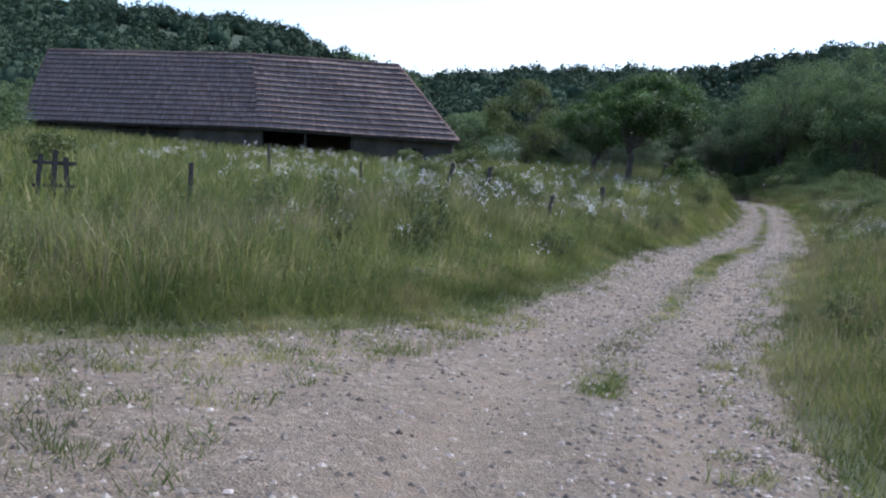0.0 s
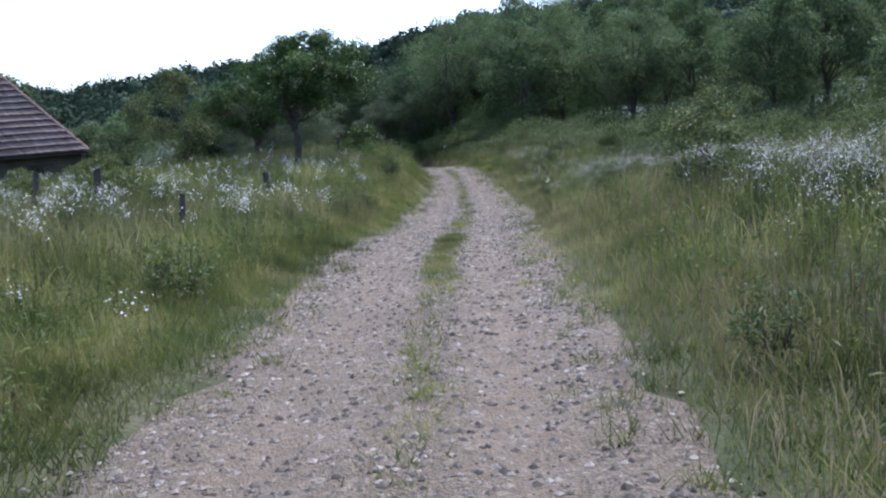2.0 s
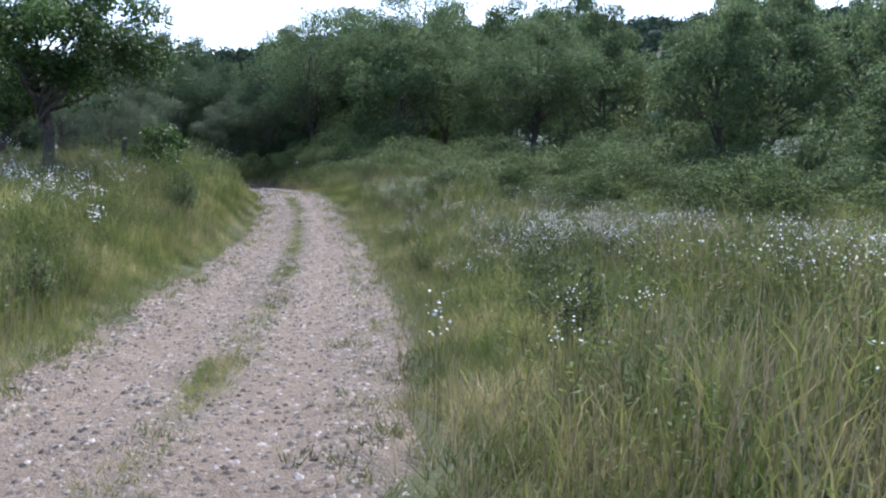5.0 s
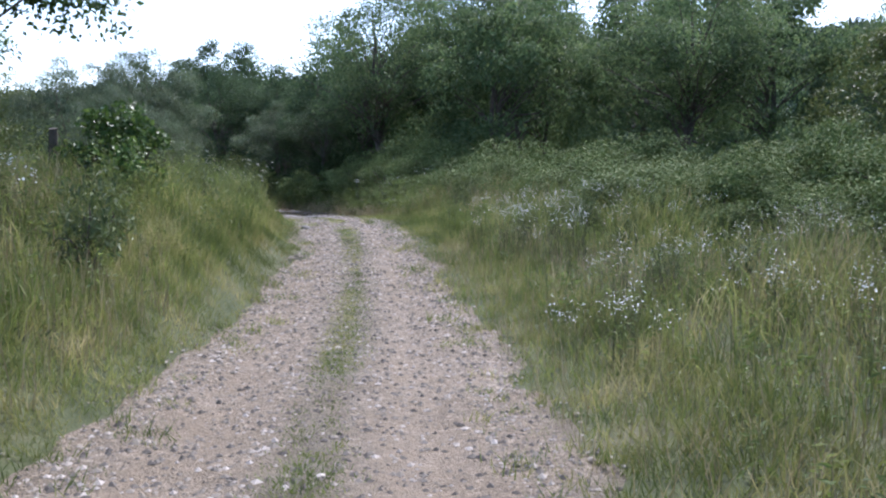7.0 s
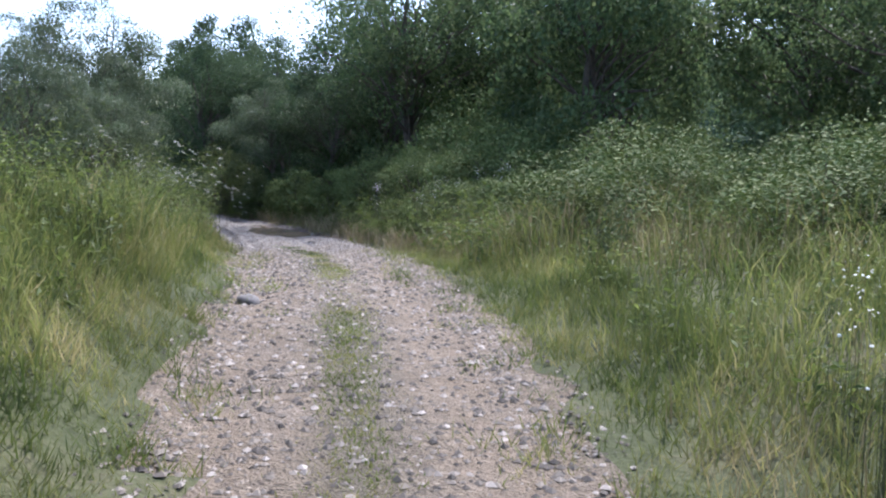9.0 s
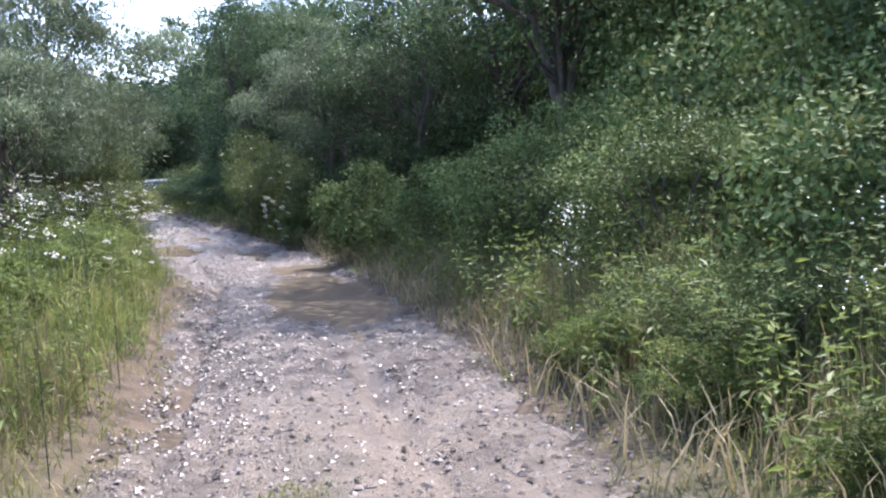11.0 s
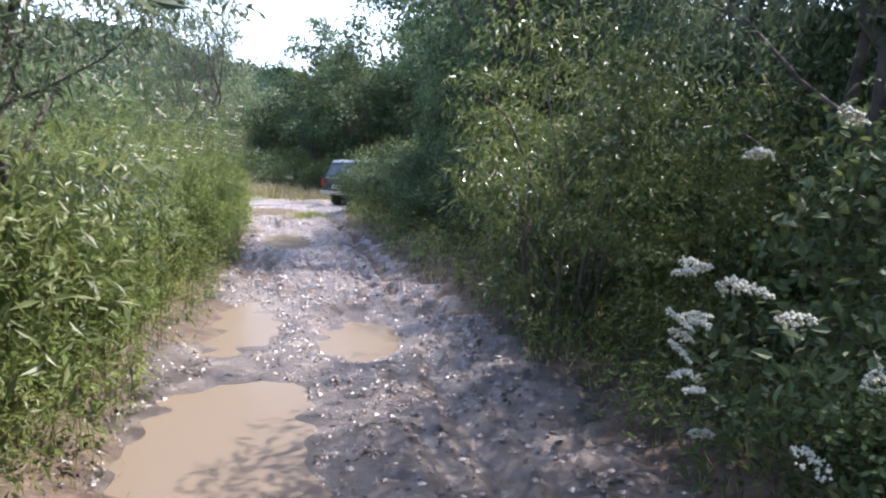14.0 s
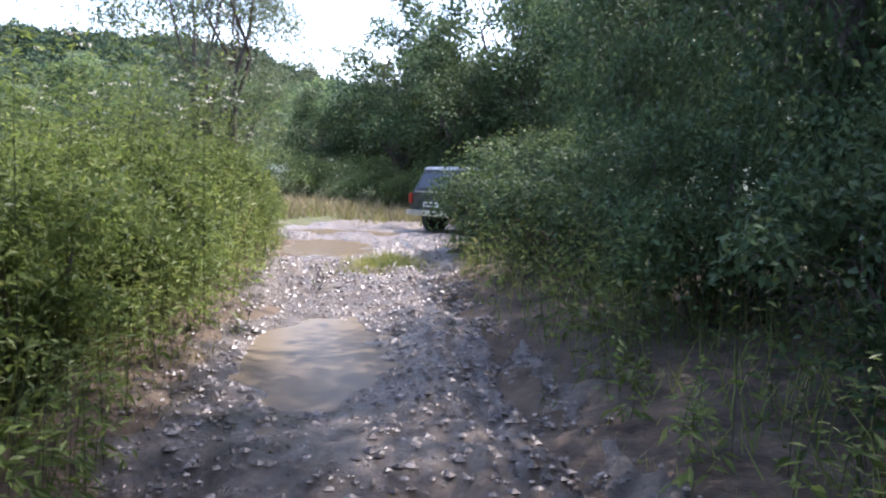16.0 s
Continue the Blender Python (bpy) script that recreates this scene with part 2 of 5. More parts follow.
rl.new(vor2.outputs["Distance"], badd.inputs[0])
rl.new(rfine.outputs["Fac"], badd.inputs[1])
mudfine = noise_node(rn, rl, 19, 9, rough=0.82)
bmix = rn.new("ShaderNodeMix")
rl.new(wet.outputs["Fac"], bmix.inputs[0])
rl.new(badd.outputs[0], bmix.inputs[2])
mudhigh = rn.new("ShaderNodeMath")
mudhigh.operation = "MULTIPLY"
mudhigh.inputs[1].default_value = 2.0
rl.new(mudfine.outputs["Fac"], mudhigh.inputs[0])
rl.new(mudhigh.outputs[0], bmix.inputs[3])
bump(rn, rl, rb, bmix.outputs[0], 0.9, 0.026)

WATER, wan, wal, wab = material("muddy_water")
wab.inputs["Base Color"].default_value, wab.inputs["Roughness"].default_value = (0.112, 0.091, 0.064, 1), 0.15
wab.inputs["IOR"].default_value, wab.inputs["Specular IOR Level"].default_value = 1.09, 0.08
wno = noise_node(wan, wal, 5, 2)
bump(wan, wal, wab, wno.outputs["Fac"], 0.06, 0.02)


def paint(name, colour, rough, metal=0.0, dust=None, coat=0.0):
    m, n, l, b = material(name)
    b.inputs["Roughness"].default_value, b.inputs["Metallic"].default_value, b.inputs["Coat Weight"].default_value = rough, metal, coat
    d = noise_node(n, l, 4, 5)
    r = ramp(n, [(0.4, colour), (0.75, dust or tuple(c * 1.5 + 0.01 for c in colour))])
    l.new(d.outputs["Fac"], r.inputs[0])
    l.new(r.outputs[0], b.inputs["Base Color"])
    return m


CARPAINT = paint("dusty_dark_green_paint", (0.018, 0.028, 0.022), 0.5, 0.0, (0.085, 0.078, 0.062), 0.1)
CARPAINT.node_tree.nodes["Principled BSDF"].inputs["Specular IOR Level"].default_value = 0.25
GLASSDARK = paint("dark_car_glass", (0.012, 0.014, 0.014), 0.2, 0.0, (0.05, 0.047, 0.04))
RUBBER = paint("rubber", (0.014, 0.014, 0.014), 0.85, 0.0, (0.06, 0.05, 0.04))
CHROME = paint("dull_metal", (0.45, 0.45, 0.45), 0.35, 0.9)
TAIL = paint("red_lamp_plastic", (0.25, 0.012, 0.01), 0.25)
PLATE = paint("pale_plate", (0.6, 0.6, 0.58), 0.5)
INK = paint("dark_marks", (0.03, 0.03, 0.035), 0.6)
SILVER = paint("silver_roof_paint", (0.30, 0.32, 0.31), 0.5, 0.1, (0.42, 0.40, 0.37))

# ---- helpers for meshes ----
rng = np.random.default_rng(7)


def mesh_np(name, verts, faces):
    """A mesh from arrays; all faces have the same number of corners."""
    verts, faces = np.asarray(verts, dtype=np.float32), np.asarray(faces, dtype=np.int32)
    me = bpy.data.meshes.new(name)
    me.vertices.add(len(verts))
    me.vertices.foreach_set("co", verts.ravel())
    me.loops.add(faces.size)
    me.loops.foreach_set("vertex_index", faces.ravel())
    me.polygons.add(len(faces))
    me.polygons.foreach_set("loop_start", np.arange(0, faces.size, faces.shape[1], dtype=np.int32))
    me.polygons.foreach_set("use_smooth", np.zeros(len(faces), dtype=bool))
    me.update(calc_edges=True)
    me.validate()
    return me


def obj(name, me, mat, parent=None, label="", smooth=False):
    ob = new(name, me)
    if mat and not me.materials:
        me.materials.append(mat)
    if smooth:
        me.polygons.foreach_set("use_smooth", np.ones(len(me.polygons), dtype=bool))
    if parent:
        ob.parent = parent
    return tagged(ob, label)


def part(name, bm, mat, parent, label="", smooth=False):
    me = bpy.data.meshes.new(name)
    bm.to_mesh(me)
    bm.free()
    return obj(name, me, mat, parent, label, smooth)


def box_bm(x0, y0, z0, x1, y1, z1, bevel=0.0):
    bm = bmesh.new()
    bmesh.ops.create_cube(bm, size=1, matrix=Matrix.Translation(((x0 + x1) / 2, (y0 + y1) / 2, (z0 + z1) / 2)) @ Matrix.Diagonal((x1 - x0, y1 - y0, z1 - z0, 1)))
    if bevel:
        bmesh.ops.bevel(bm, geom=bm.edges[:], offset=bevel, segments=2, affect="EDGES")
    return bm


def tubes(name, lines, sides=7):
    """One mesh of tapered tubes; each line is a list of (x, y, z, radius)."""
    vs, fs = [], []
    for line in lines:
        line = np.array(line, float)
        p, r = line[:, :3], line[:, 3]
        d = np.gradient(p, axis=0)
        d /= np.linalg.norm(d, axis=1, keepdims=True) + 1e-9
        side = np.cross(d, (0.31, 0.9, 0.2))
        side /= np.linalg.norm(side, axis=1, keepdims=True) + 1e-9
        up = np.cross(d, side)
        a = np.linspace(0, 2 * np.pi, sides, endpoint=False)
        ring = p[:, None] + r[:, None, None] * (np.cos(a)[None, :, None] * side[:, None] + np.sin(a)[None, :, None] * up[:, None])
        base = sum(len(v) for v in vs)
        vs.append(ring.reshape(-1, 3))
        for i in range(len(line) - 1):
            for k in range(sides):
                j = (k + 1) % sides
                fs.append((base + i * sides + k, base + i * sides + j, base + (i + 1) * sides + j, base + (i + 1) * sides + k))
    return mesh_np(name, np.concatenate(vs), fs)


def unit(v):
    return v / (np.linalg.norm(v, axis=-1, keepdims=True) + 1e-9)


def leaf_quads(at, axis, normal, length, width):
    """Pointed, slightly folded leaves: four corners each."""
    axis = unit(axis)
    side = unit(np.cross(axis, normal))
    nrm = np.cross(side, axis)
    length, width = np.asarray(length).reshape(-1, 1), np.asarray(width).reshape(-1, 1)
    mid = at + axis * length * 0.45
    v = np.stack([at, mid + side * width / 2 + nrm * width * 0.12, at + axis * length - nrm * length * 0.08, mid - side * width / 2 + nrm * width * 0.12], 1)
    return v.reshape(-1, 3), np.arange(len(at) * 4).reshape(-1, 4)


def full_leaves(at, axis, normal, length, width):
    """Oval leaves folded along the midrib: two faces each."""
    axis = unit(axis)
    side = unit(np.cross(axis, normal))
    nrm = np.cross(side, axis)
    length, width = np.asarray(length).reshape(-1, 1), np.asarray(width).reshape(-1, 1)
    lo, hi = at + axis * length * 0.28 + nrm * width * 0.12, at + axis * length * 0.66 + nrm * width * 0.08
    v = np.stack([at, lo + side * width * 0.5, hi + side * width * 0.42, at + axis * length - nrm * length * 0.1, hi - side * width * 0.42, lo - side * width * 0.5], 1)
    f = np.array([(0, 1, 2, 3), (0, 3, 4, 5)])
    return v.reshape(-1, 3), (f[None] + 6 * np.arange(len(at))[:, None, None]).reshape(-1, 4)


def clumps(centres, radii, count, length, width, droop=0.3, seed=1, flat=0.85, full=False, shell=0.0):
    """Leaves round many centres; most of them near the skin of each clump."""
    r = np.random.default_rng(seed)
    n = len(centres) * count
    c, rad = np.repeat(np.asarray(centres, float), count, 0), np.repeat(np.asarray(radii, float), count)
    d = unit(r.normal(size=(n, 3)))
    d[:, 2] = np.where(d[:, 2] < -0.4, -d[:, 2], d[:, 2])
    d = unit(d)
    at = c + d * (rad * (0.45 + 0.6 * r.random(n) ** 0.6))[:, None] * (1, 1, flat)
    axis = d * 0.7 * (1 - shell) + r.normal(size=(n, 3)) * 0.7 - np.array((0, 0, droop))
    normal = d * (0.7 + shell) + np.array((0, 0, 0.75 * (1 - shell))) + r.normal(size=(n, 3)) * 0.4 * (1 - 0.7 * shell)
    s = 0.65 + 0.7 * r.random(n)
    return (full_leaves if full else leaf_quads)(at, axis, normal, length * s, width * s)

# ---- the lie of the land ----
ROAD_Y = (-40, 0, 4, 9, 12.5, 17, 20, 29, 34, 40, 46, 50, 55, 58, 64, 68, 72, 78, 86, 91, 98, 120)
ROAD_X = (9, 0.0, -0.55, -0.75, -0.35, 0.2, 0.5, 1.75, 2.25, 2.85, 3.2, 3.1, 2.75, 2.35, 1.3, 0.5, -0.75, -3.15, -6.4, -8.8, -11.9, -15)
RISE_Y = (-40, 0, 5, 9, 12, 20, 24, 28, 32, 36, 40, 44, 48, 52, 56, 60, 64, 68, 72, 75, 78, 81, 84, 88, 91, 94, 98, 104, 120)
RISE_Z = (0.4, 0, -0.3, -0.53, -0.63, -0.6, -0.76, -1.0, -1.07, -1.18, -1.1, -0.86, -0.62, -0.57, -0.7, -0.87, -0.9, -0.93, -1.0, -1.05, -1.05, -0.96, -0.82, -0.74, -0.80, -0.96, -1.15, -1.25, -1.25)
LEFT_Y, LEFT_H = (0, 12, 22, 30, 38, 42, 48, 55, 62, 70, 85, 110), (0.05, 0.12, 0.28, 0.55, 0.95, 1.1, 0.9, 0.6, 0.4, 0.3, 0.2, 0.0)
RIGHT_Y, RIGHT_H = (0, 10, 20, 27, 34, 44, 52, 60, 66, 75, 90, 110), (0.15, 0.25, 0.4, 0.4, 0.2, 0.25, 0.35, 0.5, 0.45, 0.3, 0.2, 0.0)
SKY_AZ = (-180, -90, -60, -30, -20, -12.4, -8, -4, 0, 5, 11.4, 18.4, 24, 26, 29, 36, 43, 60, 110, 180)
SKY_EL = (5, 6, 7.5, 8.3, 8.2, 7.3, 7.2, 6.8, 6.2, 5.7, 5.2, 4.2, 5.1, 5.9, 6.6, 7.1, 6.4, 6, 5, 5)


def road_x(y):
    return np.interp(y, ROAD_Y, ROAD_X)


def road_z(y):
    y = np.asarray(y, float)
    return (np.interp(y - 1.2, RISE_Y, RISE_Z) + np.interp(y, RISE_Y, RISE_Z) + np.interp(y + 1.2, RISE_Y, RISE_Z)) / 3


def step(a, b, v):
    s = np.clip((v - a) / (b - a), 0, 1)
    return s * s * (3 - 2 * s)


def waves(x, y, k, seed=0):
    """Smooth unevenness of about -1 to 1, with a length of about 6 / k metres."""
    r = np.random.default_rng(seed)
    total = 0
    for i in range(7):
        a, q, ph = r.random() * 6.283, k * (0.6 + 1.2 * r.random()), r.random() * 6.283
        total = total + np.sin(q * (np.cos(a) * x + np.sin(a) * y) + ph)
    return total / 3.2


def wide_left(y):
    return np.interp(y, (24, 30, 36, 40, 44, 50, 56, 62, 66, 70, 75, 78, 82, 90, 97), (1.62, 1.7, 1.5, 1.3, 1.1, 1.1, 1.15, 1.0, 1.1, 1.3, 1.45, 1.4, 1.15, 1.2, 1.8)) + 2.95 * np.exp(-((y - 5.3) / 3.1) ** 2)


def wide_right(y):
    return np.interp(y, (22, 29, 37, 41, 46, 52, 58, 62, 65, 75, 79, 81, 83, 86, 89, 92, 96, 101), (1.5, 1.75, 1.65, 1.4, 1.2, 1.35, 1.7, 1.75, 1.6, 1.55, 1.5, 1.2, 0.95, 0.7, 0.85, 1.3, 2.4, 5.2))


def ground_z(x, y):
    x, y = np.asarray(x, float), np.asarray(y, float)
    d, base = x - road_x(y), road_z(y)
    ul, ur = -d - wide_left(y), d - wide_right(y)
    left = np.interp(y, LEFT_Y, LEFT_H)
    right = np.interp(y, RIGHT_Y, RIGHT_H)
    lz = base + left * (0.55 * step(-0.1, 1.0, ul) + 0.45 * step(0.6, 2.8, ul)) + 0.05
    lz = lz + (-0.35 - lz) * step(6, 17, ul)
    rz = base + right * step(-0.1, 2.8, ur) + 0.05 + np.clip(ur - 7, 0, 60) * 0.035
    z = np.where(d < 0, lz, rz)
    bed = base - 0.14
    out = step(-0.35, 0.12, np.maximum(ul, ur) + 0.18 * waves(x, y, 3.0, 3) + 0.1 * waves(x, y, 9.0, 4))
    z = bed + (z - bed) * out
    z = z + 0.05 * waves(x, y, 1.1, 5) * step(0.2, 2.5, np.maximum(ul, ur))
    az = np.degrees(np.arctan2(-x, y))
    dist = np.hypot(x, y)
    el = np.interp(az, SKY_AZ, SKY_EL) + 0.12 * np.sin(az * 1.7) + 0.07 * np.sin(az * 4.1 + 1)
    top = 620 * np.tan(np.radians(el)) - 9
    hill = top * step(130, 640, dist) * (1 - 0.6 * step(700, 2200, dist)) + 4 * waves(x, y, 0.03, 8) * step(130, 300, dist)
    return z + hill


def spread(fine0, fine1, stepsize, far):
    inner = np.arange(fine0, fine1 + 1e-6, stepsize)
    grow = []
    w, at = stepsize, 0.0
    while at < far:
        w *= 1.16
        at += w
        grow.append(at)
    g = np.array(grow)
    return np.concatenate([fine0 - g[::-1], inner, fine1 + g])


gx, gy = spread(-16, 12, 0.4, 2600), spread(-6, 112, 0.42, 2600)
GX, GY = np.meshgrid(gx, gy)
nx, ny = len(gx), len(gy)
gi = np.arange(nx * ny).reshape(ny, nx)
ground = obj("ground", mesh_np("ground", np.stack([GX.ravel(), GY.ravel(), ground_z(GX, GY).ravel()], 1),
                               np.stack([gi[:-1, :-1], gi[:-1, 1:], gi[1:, 1:], gi[1:, :-1]], -1).reshape(-1, 4)), EARTH, smooth=True)
ga = ground.data.attributes.new("wooded", "FLOAT", "POINT")
ga.data.foreach_set("value", np.maximum(step(100, 130, np.hypot(GX, GY - 20)), step(3.5, 6, GX - road_x(GY)) * step(62, 68, GY)).ravel().astype(np.float32))
ga = ground.data.attributes.new("bare", "FLOAT", "POINT")
GU = np.abs(GX - road_x(GY)) - 1.4
ga.data.foreach_set("value", (step(55, 61, GY) * step(3.4, 1.8, GU + 0.5 * waves(GX, GY, 1.5, 48)) * step(97, 93, GY)).ravel().astype(np.float32))
tagged(ground, "grassy meadow ground rising to wooded hills", "ground", kind="structure")

# the track: two wheel lines, a low crown and ragged shoulders
ry = np.concatenate([np.arange(-14, 55, 0.17), np.arange(55, 98, 0.075), np.arange(98, 103.6, 0.2)])
rs = np.linspace(-1, 1, 63)
RY, RS = np.meshgrid(ry, rs, indexing="ij")
RD = np.where(RS < 0, RS * (wide_left(RY) + 0.45), RS * (wide_right(RY) + 0.45))
RX = RD + road_x(RY)

# x, y, half width, half length, turn, water level above the track's base
PUDDLES = [(1.65, 66.4, 0.72, 2.2, 0.27, -0.03), (0.85, 70.2, 0.5, 0.7, 0.3, -0.045), (-0.75, 73.7, 0.36, 0.6, 0.3, -0.055), (-3.0, 75.6, 0.48, 1.5, 0.36, -0.03), (-4.35, 78.6, 0.38, 1.0, 0.36, -0.035),
           (-3.1, 78.5, 0.32, 0.7, 0.36, -0.05), (-6.25, 84.4, 0.36, 1.15, 0.42, -0.03), (-9.25, 90.6, 0.68, 1.3, 0.42, -0.03), (-12.2, 97.4, 1.3, 0.9, 0.3, -0.03)]


def puddle_hollow(x, y):
    h = 0
    for px, py, a, b, turn, *_ in PUDDLES:
        u, v = (x - px) * math.cos(turn) + (y - py) * math.sin(turn), -(x - px) * math.sin(turn) + (y - py) * math.cos(turn)
        h = h + np.exp(-((u / a) ** 2 + (v / b) ** 2) * 1.1)
    return h


def puddle_bowls(x, y, z):
    """Shape the track into a shallow bowl round each puddle, its rim just over the water."""
    for px, py, a, b, turn, level in PUDDLES:
        u, v = (x - px) * math.cos(turn) + (y - py) * math.sin(turn), -(x - px) * math.sin(turn) + (y - py) * math.cos(turn)
        r = np.sqrt((u / a) ** 2 + (v / b) ** 2) + 0.14 * waves(x, y, 4.0, 61) + 0.07 * waves(x, y, 11.0, 62)
        bowl = float(road_z(py)) + level + 0.07 * (r - 1.12) + 0.012 * waves(x, y, 13, 63)
        w = step(2.3, 1.35, r)
        z = z + (bowl - z) * w
    return z


def mud_part(x, y):
    return step(54.5, 61, y + 1.5 * waves(x, y, 1.2, 21))


def rut_part(d):
    return np.exp(-((np.abs(d) - 0.74) / 0.27) ** 2)


def track_z(d, y):
    """Height of the track, d metres from its middle: ruts, churned mud and hollows."""
    x, s = d + road_x(y), np.abs(np.where(d < 0, d / (wide_left(y) + 0.45), d / (wide_right(y) + 0.45)))
    mud_, rut, hollow = mud_part(x, y), rut_part(d), puddle_hollow(x, y)
    z = road_z(y) + 0.03 - (0.045 + 0.05 * mud_) * rut - 0.28 * np.clip(s - 0.8, 0, 1)
    z = z + (0.012 + 0.016 * mud_) * waves(x, y, 5.5, 11) + (0.006 + 0.012 * mud_) * waves(x, y, 15, 12) + 0.012 * mud_ * waves(x * 2.2, y, 30, 13)
    churn = (1 - np.abs(waves(x * 1.8, y, 9.0, 15))) * (1 - np.abs(waves(x, y * 1.4, 6.0, 16)))
    z = z + mud_ * (0.024 * churn - 0.010 + 0.016 * waves(x, y * 0.6, 30, 17) * waves(x, y, 2.0, 18)) * (1 - 0.75 * np.clip(hollow, 0, 1))
    z = z + 0.034 * mud_ * np.cos(d * 20 + 2 * waves(x, y, 0.8, 19)) * np.clip(rut * 1.5, 0, 1) * (1 - np.clip(hollow, 0, 1))
    return puddle_bowls(x, y, z)


MUD, RUT, RZ = mud_part(RX, RY), rut_part(RD), track_z(RD, RY)
ri = np.arange(RY.size).reshape(RY.shape)
road_me = mesh_np("road", np.stack([RX.ravel(), RY.ravel(), RZ.ravel()], 1), np.stack([ri[:-1, :-1], ri[:-1, 1:], ri[1:, 1:], ri[1:, :-1]], -1).reshape(-1, 4))
att = road_me.attributes.new("mud", "FLOAT", "POINT")
att.data.foreach_set("value", MUD.ravel().astype(np.float32))
att = road_me.attributes.new("wheel_line", "FLOAT", "POINT")
att.data.foreach_set("value", np.clip(RUT * (0.8 + 0.5 * waves(RX, RY, 0.7, 22)), 0, 1).ravel().astype(np.float32))
LOAM = np.clip(0.75 * np.exp(-((RD - 0.06) / 0.26) ** 2) * (0.5 + 0.7 * waves(RX * 1.5, RY, 1.6, 43) + 0.5 * step(30, 40, RY)) + 0.8 * step(0.72, 0.98, np.abs(RS) + 0.10 * waves(RX, RY, 2.5, 23) + 0.06 * waves(RX, RY, 7, 24)), 0, 0.85) * (1 - MUD)
att = road_me.attributes.new("loam", "FLOAT", "POINT")
att.data.foreach_set("value", LOAM.ravel().astype(np.float32))
road = tagged(obj("road", road_me, ROAD, smooth=True), "rutted gravel track turning to wet mud", "road", kind="structure")
for px, py, a, b, turn, level in PUDDLES:
    ang = np.linspace(0, 2 * np.pi, 40, endpoint=False)
    rad = 1.42 + 0.06 * np.sin(3 * ang + px) + 0.04 * np.sin(7 * ang + py)
    u, v = a * rad * np.cos(ang), b * rad * np.sin(ang)
    ex, ey = px + u * math.cos(turn) - v * math.sin(turn), py + u * math.sin(turn) + v * math.cos(turn)
    lvl = float(road_z(py)) + level
    top = np.stack([ex, ey, np.full(40, lvl)], 1)
    pv = np.concatenate([top, top - (0, 0, 0.2), [[px, py, lvl], [px, py, lvl - 0.2]]])
    k = np.arange(40)
    j = (k + 1) % 40
    faces = np.concatenate([np.stack([k, j, np.full(40, 80)], 1), np.stack([j + 40, k + 40, np.full(40, 81)], 1), np.stack([k, k + 40, j], 1), np.stack([j, k + 40, j + 40], 1)])
    tagged(obj("puddle", mesh_np("puddle", pv, faces), WATER), "brown rain puddle in the muddy wheel rut", "puddle", "puddles on the track", "structure")

# loose stones on the track and along its shoulders
OCTA = np.array([(1, 0, 0), (-1, 0, 0), (0, 1, 0), (0, -1, 0), (0, 0, 1), (0, 0, -1)], float)
OCTF = np.array([(0, 2, 4), (2, 1, 4), (1, 3, 4), (3, 0, 4), (2, 0, 5), (1, 2, 5), (3, 1, 5), (0, 3, 5)])


def stones(n, y0, y1, small, large, seed, power):
    r = np.random.default_rng(seed)
    y = y0 + (y1 - y0) * r.random(n)
    s = r.random(n) * 2 - 1
    s = np.where(r.random(n) < 0.22, np.sign(s) * (0.7 + 0.42 * r.random(n)), s)
    d = np.where(s < 0, s * wide_left(y), s * wide_right(y))
    size = (small + (large - small) * r.random(n) ** power) * np.where(np.abs(s) > 0.9, 0.75, 1)
    dry = puddle_hollow(road_x(y) + d, y) < 0.25
    y, s, d, size, n = y[dry], s[dry], d[dry], size[dry], int(dry.sum())
    z = np.maximum(track_z(d, y), ground_z(road_x(y) + d, y)) + 0.05 * size
    c = np.stack([road_x(y) + d, y, z], 1)
    v = OCTA[None] * (0.7 + 0.6 * r.random((n, 6, 3))) * size[:, None, None] * (1, 1, 0.55)
    t = r.random(n) * 6.283
    rot = np.stack([np.stack([np.cos(t), -np.sin(t), 0 * t], -1), np.stack([np.sin(t), np.cos(t), 0 * t], -1), np.stack([0 * t, 0 * t, 1 + 0 * t], -1)], 1)
    v = np.einsum("nij,nkj->nki", rot, v) + c[:, None]
    return mesh_np("gravel", v.reshape(-1, 3), (OCTF[None] + 6 * np.arange(n)[:, None, None]).reshape(-1, 3))


STONE_IS, sn, sl, sb = material("loose_stones")
sg = sn.new("ShaderNodeNewGeometry")
sr = ramp(sn, [(0, (0.050, 0.042, 0.033)), (0.35, (0.125, 0.104, 0.080)), (0.75, (0.225, 0.190, 0.146)), (1, (0.41, 0.36, 0.30))])
sl.new(sg.outputs["Random Per Island"], sr.inputs[0])
sl.new(sr.outputs[0], sb.inputs["Base Color"])
sb.inputs["Roughness"].default_value = 0.85
tagged(obj("gravel", stones(90000, 3, 58, 0.004, 0.036, 31, 3.4), STONE_IS), "loose pale gravel on the track", "gravel", kind="stuff")
CLOD, cn, cl, cb = material("wet_mud_clods")
cg = cn.new("ShaderNodeNewGeometry")
cr = ramp(cn, [(0, (0.028, 0.022, 0.017)), (0.45, (0.070, 0.056, 0.043)), (0.8, (0.140, 0.116, 0.092)), (1, (0.250, 0.215, 0.180))])
cl.new(cg.outputs["Random Per Island"], cr.inputs[0])
cl.new(cr.outputs[0], cb.inputs["Base Color"])
cb.inputs["Roughness"].default_value = 0.46
cb.inputs["Specular IOR Level"].default_value = 0.4
tagged(obj("mud_clods", stones(64000, 58, 97, 0.005, 0.030, 32, 2.8), CLOD), "dark wet clods of churned mud", "mud", kind="stuff")


